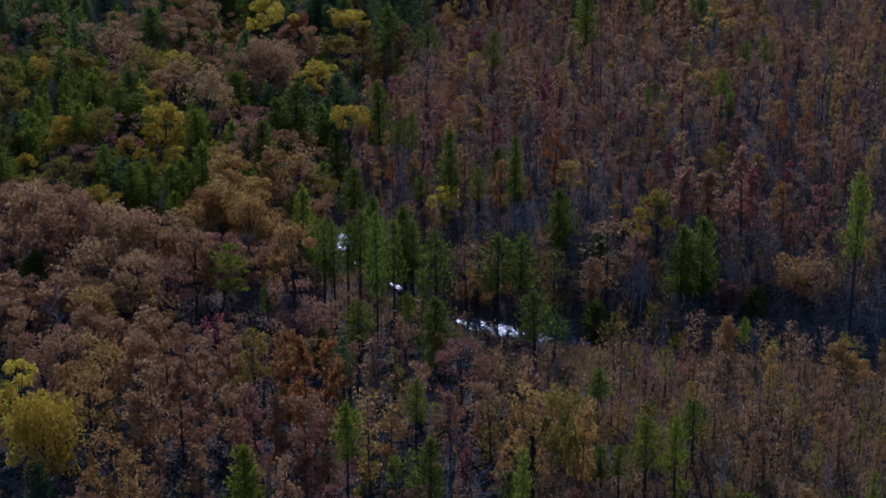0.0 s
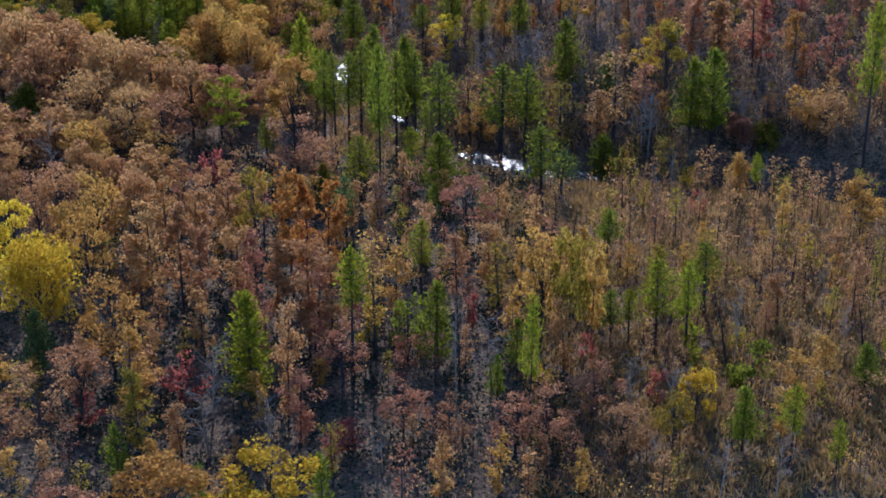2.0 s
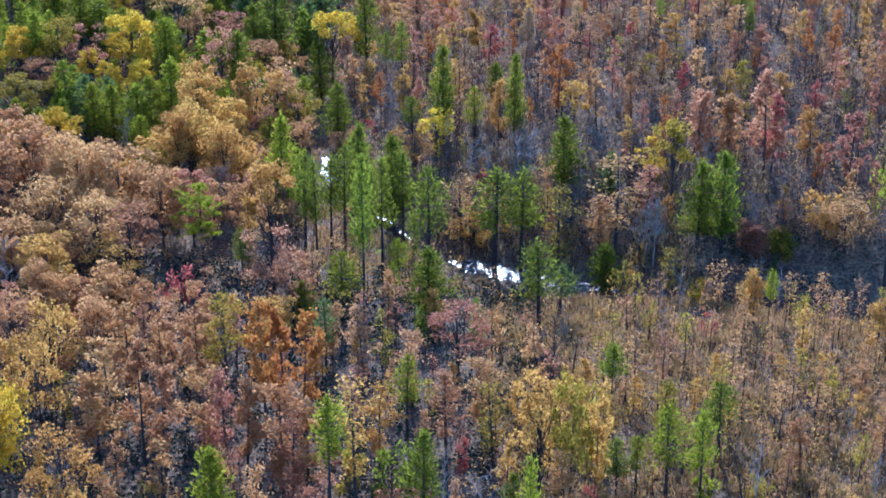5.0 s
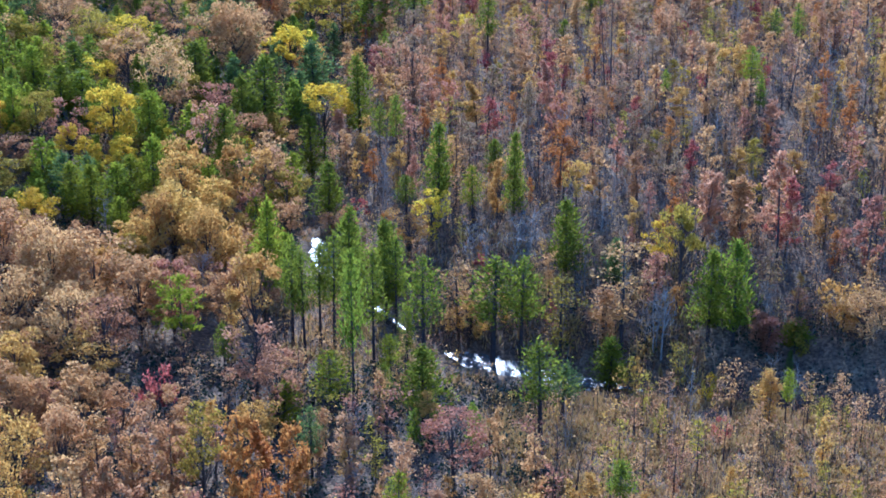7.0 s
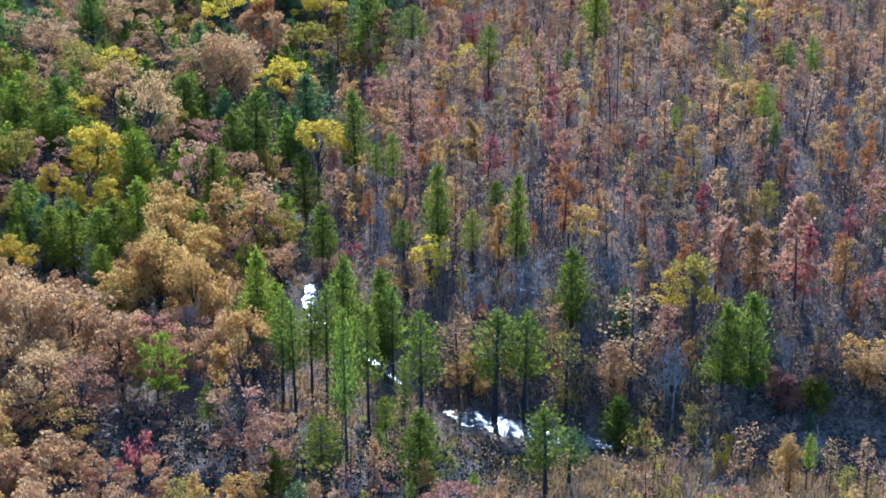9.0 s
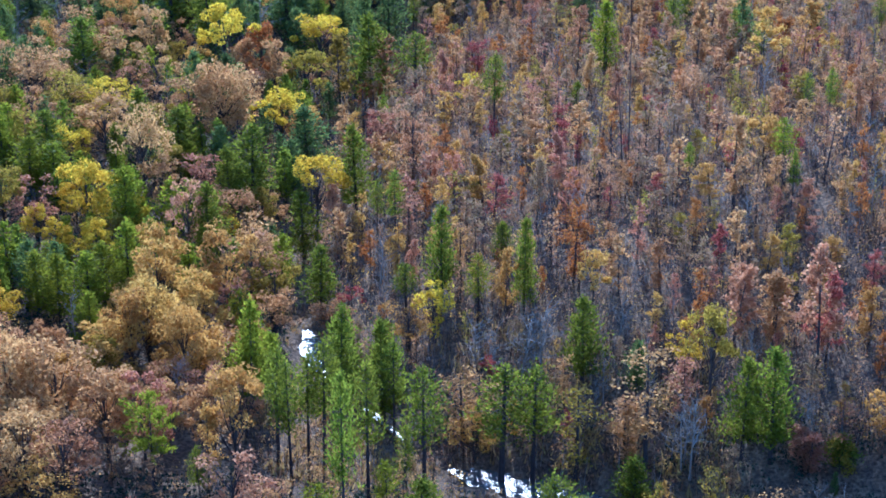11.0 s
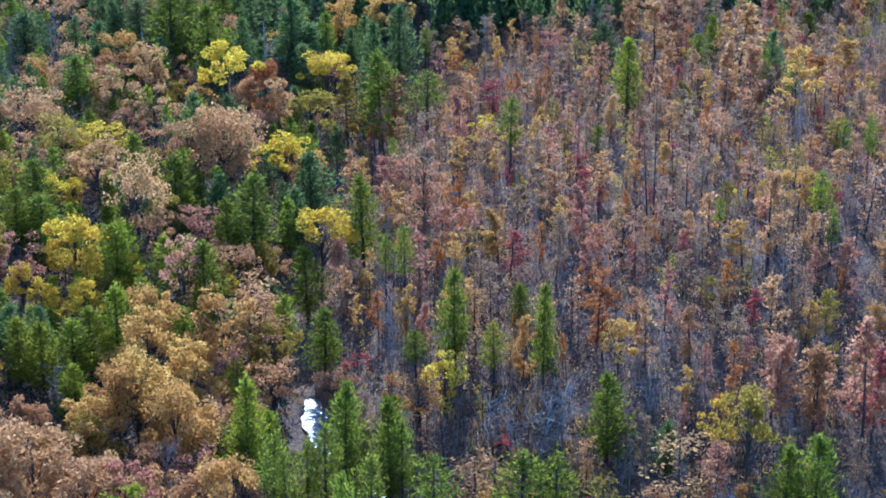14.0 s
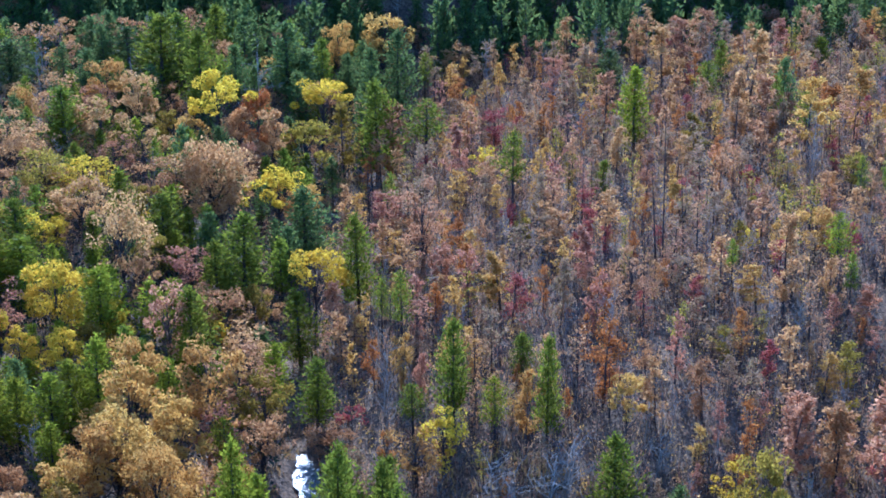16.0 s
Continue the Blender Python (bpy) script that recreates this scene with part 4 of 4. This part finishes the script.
snag(27.1, -94.7, 9.1, 0.04)
snag(34.1, 97.1, 18.8, -0.06)
snag(-20.1, -96.4, 12.7, -0.04)


# ---- the woods between the marked trees, by stretches of the valley ----
def zone(x, y, d):
    """(spacing, choices of (weight, kind, hue, height, radius)) for a place."""
    if y > 257:
        return 6.0, [(6, "cone_far", "dark_pine", 18, 4.2), (2, "bare", "", 14, 2.4), (1, "oak_thin", "rust", 14, 3.5)]
    if d > 0 and bool(dark_gap(np.array([x]), np.array([y]))[0]):
        return 5.0, [(2.5, "bare", "", 11, 2.0), (1.6, "cone", "dark_pine", 9, 2.0), (1.6, "slim_thin", "rust", 10, 1.9), (1, "slim_thin", "tan", 9, 1.8), (0.6, "shrub", "pink", 4, 1.6)]
    if d > 0:
        if y > 95:
            return 5.1, [(2.2, "slim", "tan", 11, 2.3), (3, "slim", "brush", 11, 2.2), (2, "slim", "rust", 11, 2.1), (1.2, "slim_thin", "pink", 11, 2.1), (2.6, "bare", "", 12, 2.0), (1.3, "slim", "gold", 10, 2.0),
                         (0.8, "slim", "red", 7, 1.7), (1.2, "slim_thin", "olive", 10, 2.0), (1.2, "slim", "orange", 10, 1.9), (0.3, "pine", "pine", 13, 1.9)]
        return 6.4 if y < 48 and -15 < x < 75 else 4.6, [(2.4, "slim", "tan", 12, 2.2), (1.6, "slim", "brush", 12, 2.2), (2, "slim_thin", "rust", 13, 2.1), (1.4, "slim", "pink", 11, 1.9), (3, "bare", "", 12, 2.2), (1.5, "slim", "gold", 11, 1.8),
                     (0.4, "slim", "red", 8, 1.7), (1, "slim_thin", "olive", 11, 1.9), (1, "slim", "orange", 10, 1.7), (0.3, "pine", "pine", 15, 1.9)]
    if y > 32:
        if x < -58 and y < 135:
            return 6.4, [(0.8, "cone", "dark_pine", 13, 3.8), (2.6, "cone", "pine", 12, 3.6), (4.6, "cone", "green", 11, 3.7), (1.3, "oak", "olive", 11, 3.6), (1.5, "oak", "yellow", 10, 3.2), (0.6, "bare", "", 12, 2.4), (0.4, "oak_thin", "tan", 12, 3.4)]
        if x < -36:
            if y > 190:
                return 6.6, [(3, "cone", "dark_pine", 15, 4.0), (2.4, "cone", "pine", 14, 3.8), (1.2, "bare", "", 13, 2.4), (1.2, "oak_thin", "tan", 13, 3.8), (0.8, "oak_thin", "rust", 13, 3.6), (0.4, "oak_thin", "gold", 12, 3.4)]
            return 7.0, [(3.2, "cone", "dark_pine", 15, 4.0), (2.6, "cone", "pine", 13, 3.5), (2, "cone", "green", 11, 3.4), (1, "oak_thin", "tan", 13, 4.0), (0.7, "oak", "olive", 12, 3.6), (0.6, "oak_thin", "rust", 13, 3.6),
                         (0.5, "oak", "gold", 12, 3.6), (0.5, "slim", "yellow", 11, 2.4), (1.4, "bare", "", 12, 2.4)]
        return 5.5, [(2, "cone", "dark_pine", 14, 3.4), (2, "slim_thin", "tan", 11, 2), (2, "bare", "", 11, 2), (1, "slim", "olive", 11, 2)]
    if -58 < x < -39 and -47 < y < -12:  # sparse woods below the oaks, matched to a shadow gap in the view
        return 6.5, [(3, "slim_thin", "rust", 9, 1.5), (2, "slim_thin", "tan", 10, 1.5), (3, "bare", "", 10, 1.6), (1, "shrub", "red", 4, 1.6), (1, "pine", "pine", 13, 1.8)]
    if x < -34 and y > -50:
        return 5.9, [(5, "oak", "tan", 14, 4.5), (0.7, "oak", "gold", 13, 4.2), (1.5, "oak_thin", "rust", 14, 4), (1, "oak_thin", "pink", 13, 4), (1, "bare", "", 13, 2.6)]
    if -36 < x < 0 and y > -36:
        return 6.5, [(1.5, "pine", "pine", 16, 2.2), (2.5, "slim_thin", "tan", 10, 1.8), (2, "bare", "", 11, 2), (1, "slim_thin", "gold", 8, 1.6)]
    if x > 10:
        return 5.5, [(3, "slim_thin", "tan", 9, 1.6), (2, "slim_thin", "rust", 9, 1.6), (2, "slim_thin", "olive", 9, 1.6), (2.5, "bare", "", 10, 1.9), (1.5, "slim", "gold", 9, 1.7), (0.4, "pine", "green", 11, 1.6)]
    return 5.3, [(3, "slim", "tan", 12, 2.2), (3, "slim", "rust", 12, 2.1), (2, "slim", "gold", 10, 1.9), (1.2, "slim_thin", "olive", 9, 1.8), (2, "slim_thin", "pink", 10, 2), (2.5, "bare", "", 11, 2.2),
                 (0.5, "slim", "red", 5, 1.8), (0.9, "cone", "pine", 9, 2.0)]


def in_view(x, y):
    """The stretch of valley that the flight looks over, with a margin for shadows."""
    far = y + 264
    return (y > -140) & (y < 310) & (np.abs(x + 9) < 0.262 * far + 25)


OPEN_WATER = [(-4.5, 1, 4), (0.5, 0, 5.5), (7.5, -3.5, 5), (14.5, -6, 4), (-18.5, 20.5, 3.2), (-30.6, 43, 4.0), (-31.6, 50, 4.5)]
# dark patches as seen from the camera: x, y and radius
DARK_GAPS = [(-61, 141, 7), (-50, 70, 5), (-44, -4, 7), (-56, -28, 6), (-46, -95, 6), (-26, -116, 6), (22, 12, 4)]


def dark_gap(x, y):
    """Spots fitted to shadow gaps in the camera's view, left mostly to shade-coloured undergrowth."""
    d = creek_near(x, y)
    in_gap = (d > 2) & (d < 16) & (x > 37) & (y < 12)
    for px, py, r in DARK_GAPS:
        in_gap = in_gap | (np.hypot(x - px, y - py) < r)
    return in_gap



rest = {}


def woods(rng, kind, hue, x, y, height, radius):
    """A tree of the uncounted rest, joined to others of its colour."""
    (h0, r0), _ = KINDS[kind]
    wood_v, wood_f, crown_v, crown_f = RAW[kind][rng.integers(len(RAW[kind]))]
    turn = rng.uniform(0, 6.283)
    m = np.array([[math.cos(turn), math.sin(turn), 0], [-math.sin(turn), math.cos(turn), 0], [0, 0, 1]]) * (radius / r0, radius / r0, height / h0)
    at = np.array([x, y, land_at(x, y) - 0.15])
    bark = "grey" if kind == "bare" else "brown"
    rest.setdefault(bark, Soup()).add(wood_v @ m + at, wood_f)
    if kind != "bare":
        kept = crown_v.reshape(-1, 3, 3)[rng.uniform(size=len(crown_v) // 3) < 0.37]
        middle = kept.mean(1, keepdims=True)
        crown_v = (middle + (kept - middle) * 1.45).reshape(-1, 3)
        crown_f = np.arange(len(crown_v)).reshape(-1, 3)
    rest.setdefault(bark if kind == "bare" else hue, Soup()).add(crown_v @ m + at, crown_f)


def clear_height(x, y, r, marked):
    """Greatest height that keeps marked trees in camera view and bright ones sunlit."""
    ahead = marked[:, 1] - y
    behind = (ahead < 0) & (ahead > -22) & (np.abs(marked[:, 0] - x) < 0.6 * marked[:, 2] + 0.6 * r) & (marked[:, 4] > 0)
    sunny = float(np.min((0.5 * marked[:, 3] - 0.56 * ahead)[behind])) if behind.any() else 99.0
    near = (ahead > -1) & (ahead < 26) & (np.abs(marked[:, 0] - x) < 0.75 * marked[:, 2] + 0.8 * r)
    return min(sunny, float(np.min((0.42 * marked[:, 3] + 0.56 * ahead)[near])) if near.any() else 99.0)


def fill_woods(most):
    rng = np.random.default_rng(11)
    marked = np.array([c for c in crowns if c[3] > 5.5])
    cells = {}
    for x, y, r in standing:
        cells.setdefault((int(x // 8), int(y // 8)), []).append((x, y, 0.8 + 0.75 * r))
    tries = 26000
    xs, ys = rng.uniform(-186, 172, tries), rng.uniform(-140, 310, tries)
    ds = creek_near(xs, ys)
    free = in_view(xs, ys) & (~dark_gap(xs, ys) | (rng.uniform(size=tries) < 0.3))
    made = 0
    for x, y, d, ok in zip(xs, ys, ds, free):
        if not ok or abs(d) < 3.0 or made >= most or any(abs(x - px) < r + 2 and -r < py - y < 38 for px, py, r in OPEN_WATER):
            continue
        gap, choices = zone(x, y, d)
        cx, cy = int(x // 8), int(y // 8)
        close = False
        for i in (cx - 1, cx, cx + 1):
            for j in (cy - 1, cy, cy + 1):
                for px, py, r in cells.get((i, j), ()):
                    if (px - x) ** 2 + (py - y) ** 2 < max(gap * 0.62, r + gap * 0.25) ** 2:
                        close = True
        if close:
            continue
        w = np.array([c[0] for c in choices])
        _, kind, hue, h, r = choices[rng.choice(len(w), p=w / w.sum())]
        s = rng.uniform(0.7, 1.25)
        wide = r * s * rng.uniform(0.85, 1.15)
        room = clear_height(x, y, wide, marked)
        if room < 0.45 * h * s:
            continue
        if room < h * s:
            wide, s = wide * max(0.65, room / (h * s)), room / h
        if built.get(NAMES[kind][0], 0) < 285:
            tree(kind, hue or "tan", x, y, h * s, wide, "brown" if kind == "bare" and rng.uniform() < 0.5 else None)
        else:
            woods(rng, kind, hue, x, y, h * s, wide)
        cells.setdefault((cx, cy), []).append((x, y, gap * 0.35))
        made += 1
    return made


fill_woods(2100)
for key, soup in rest.items():
    me = soup.mesh("woods")
    me.materials.append(LEAF.get(key) or BARK[key])
    what = "woodland foliage with {} leaves".format(LOOK[key]) if key in LOOK else "crowded {} stems of the woodland".format(key)
    tagged(new("woods", me), what, "woodland", kind="stuff")


# ---- undergrowth: saplings, brush and dry grass that nobody could count ----
def scatter(rng, count, where):
    xs, ys = rng.uniform(-184, 168, count * 4), rng.uniform(-138, 262, count * 4)
    ok = in_view(xs, ys) & (np.abs(creek_near(xs, ys)) > 1.0)
    for px, py, r in OPEN_WATER:
        ok &= (np.hypot(xs - px, ys - py) > r) & ~((np.abs(xs - px) < r) & (py - ys > 0) & (py - ys < r + 4))
    ok &= where(xs, ys)
    xs, ys = xs[ok][:count], ys[ok][:count]
    return np.stack([xs, ys, land(xs, ys)], 1)


def thickets(name, label, count, seed, where, hue, tall, stems, leaf_count, leaf, bark, wide=0.7):
    """Many small plants of thin stems and loose leaves: one mesh of stems, one of leaves, each a kind of stuff."""
    rng = np.random.default_rng(seed)
    at = scatter(rng, count, where if hue == "laurel" else lambda x, y: where(x, y) & ~dark_gap(x, y))
    n = len(at)
    heights = tall * rng.uniform(0.5, 1.3, n)
    wood, leaves = Soup(), Soup()
    if stems:
        base = np.repeat(at, stems, 0) + rng.normal(0, 0.35, (n * stems, 3)) * (1, 1, 0)
        tall_each = np.repeat(heights, stems) * rng.uniform(0.6, 1.1, n * stems)
        top = base + np.stack([rng.normal(0, 0.09, n * stems) * tall_each, rng.normal(0, 0.09, n * stems) * tall_each, tall_each], 1)
        thick = 0.028 + 0.006 * tall_each[:, None]
        v = []
        for k in range(3):
            off = np.array([math.cos(k * 2.094), math.sin(k * 2.094), 0.0])
            v += [base - (0, 0, 0.2) + off * thick, top + off * thick * 0.3]
        v = np.stack(v, 1).reshape(-1, 3)
        i = np.arange(n * stems)[:, None] * 6
        wood.add(v, np.concatenate([i + [0, 2, 3, 1], i + [2, 4, 5, 3], i + [4, 0, 1, 5]]))
        me = wood.mesh(name + "_stems")
        me.materials.append(BARK[bark])
        tagged(new(name + "_stems", me), "thin " + bark + " stems of " + label, "undergrowth", kind="stuff")
    if leaf_count and not stems:
        q = np.repeat(at[:, None], leaf_count, 1) + rng.normal(0, wide, (n, leaf_count, 3)) * (1, 1, 0)
        q = q.reshape(-1, 3)
        q[:, 2] = land(q[:, 0], q[:, 1]) + 0.3 * tall
        leaves.needles(q, np.repeat([[0.0, 0.0, 1.0]], len(q), 0), rng, tall, 0.07)
        me = leaves.mesh(name)
        me.materials.append(LEAF[hue])
        tagged(new(name, me), label, "undergrowth", kind="stuff")
    elif leaf_count:
        up = rng.uniform(0.15, 1.05, (n, leaf_count)) * heights[:, None]
        q = np.repeat(at[:, None], leaf_count, 1) + rng.normal(0, wide, (n, leaf_count, 3)) * (1, 1, 0)
        q[:, :, 2] += up
        leaves.leaves(q.reshape(-1, 3), rng, leaf)
        me = leaves.mesh(name)
        me.materials.append(LEAF[hue])
        tagged(new(name, me), label, "undergrowth", kind="stuff")


def on_hill(x, y):
    return creek_near(x, y) > 0


def off_hill(x, y):
    return creek_near(x, y) < 0


def not_near_left(x, y):
    # pale brush is left off the near-left bank so its gaps stay dark
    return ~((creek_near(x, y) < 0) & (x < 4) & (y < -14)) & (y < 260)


def near_right(x, y):
    return (creek_near(x, y) < 0) & (x > 0) & (y < -16)


thickets("brush", "low dry brown brush on the slopes", 5200, 21, not_near_left, "brush", 1.7, 2, 12, 0.22, "brown", 0.8)
thickets("saplings", "saplings with faded brown leaves", 2400, 22, on_hill, "brush", 5.0, 2, 44, 0.2, "brown", 0.8)
thickets("saplings", "tan-leaved saplings on the sunlit hill", 1000, 36, on_hill, "tan", 5.5, 2, 44, 0.2, "brown", 0.8)
thickets("grey_saplings", "bare grey saplings on the sunlit hill", 2000, 23, on_hill, "pink", 5.4, 3, 12, 0.2, "grey", 0.7)
thickets("russet_saplings", "russet saplings", 1500, 24, not_near_left, "rust", 5.5, 2, 36, 0.2, "brown", 0.7)
thickets("dry_grass", "straw-coloured dry grass and weeds", 9000, 25, near_right, "grass", 1.5, 0, 16, 0.34, "brown", 1.1)
thickets("thin_grass", "thin dry grass on the forest floor", 6000, 28, not_near_left, "brush", 1.3, 0, 12, 0.34, "brown", 1.1)
thickets("yellow_saplings", "yellowing saplings", 1300, 26, not_near_left, "gold", 4.5, 2, 36, 0.24, "brown", 0.7)
thickets("saplings", "tan-leaved saplings low on the sunlit hill", 800, 38, lambda x, y: (creek_near(x, y) > 5) & (creek_near(x, y) < 42) & (x > -6) & (y < 60), "tan", 5.0, 2, 40, 0.2, "brown", 0.8)
thickets("faded_saplings", "faded red saplings on the near bank", 500, 37, near_right, "pink", 4.5, 2, 34, 0.2, "brown", 0.7)
thickets("near_saplings", "bare brown saplings on the near bank", 1600, 27, off_hill, "tan", 5.0, 3, 22, 0.22, "brown", 0.7)
# these two meshes put shade into leaf colour, near bank and conifer gaps
thickets("laurel", "dark undergrowth standing in for shade beneath the near trees", 5600, 29, lambda x, y: (creek_near(x, y) < -3) & (x < 8) & (y < -10), "laurel", 1.9, 2, 15, 0.42, "dark", 0.9)
thickets("laurel", "shade-coloured undergrowth filling the gaps between the conifers", 2600, 30, lambda x, y: (creek_near(x, y) < -3) & (y > 25) & (y < 255), "laurel", 2.4, 2, 16, 0.48, "dark", 1.0)
# added plants whose near-black leaves paint the gully's shade
thickets("laurel", "undergrowth coloured dark as the shade in the creek's gully", 2400, 31, lambda x, y: (creek_near(x, y) > 2) & (creek_near(x, y) < np.where(x > 38, 20, 14)) & (x > 12) & (y < 40), "laurel", 3.2, 2, 18, 0.42, "dark", 0.9)
thickets("gully_saplings", "pale tan saplings along the creek's gully", 500, 32, lambda x, y: (creek_near(x, y) > 3) & (creek_near(x, y) < 26) & (x > 6) & (y < 26), "tan", 6.0, 2, 48, 0.24, "grey", 0.8)
# near-black plants put where the ground below the oaks lies in shade
thickets("laurel", "near-black undergrowth put for the shade below the oaks", 900, 33, lambda x, y: (x > -60) & (x < -37) & (y > -50) & (y < -8), "laurel", 2.4, 2, 16, 0.42, "dark", 0.9)
thickets("dry_grass", "tall tan grass between the pines", 2200, 34, lambda x, y: (creek_near(x, y) < -1.5) & (x > -38) & (x < 6) & (y > -42), "grass", 1.7, 0, 16, 0.34, "brown", 1.1)
thickets("dry_grass", "tall tan grass at the foot of the sunlit hill", 2600, 35, lambda x, y: (creek_near(x, y) > 2.5) & (creek_near(x, y) < 34) & (x > -12) & (x < 38) & (y < 40), "grass", 2.0, 0, 14, 0.34, "brown", 1.1)
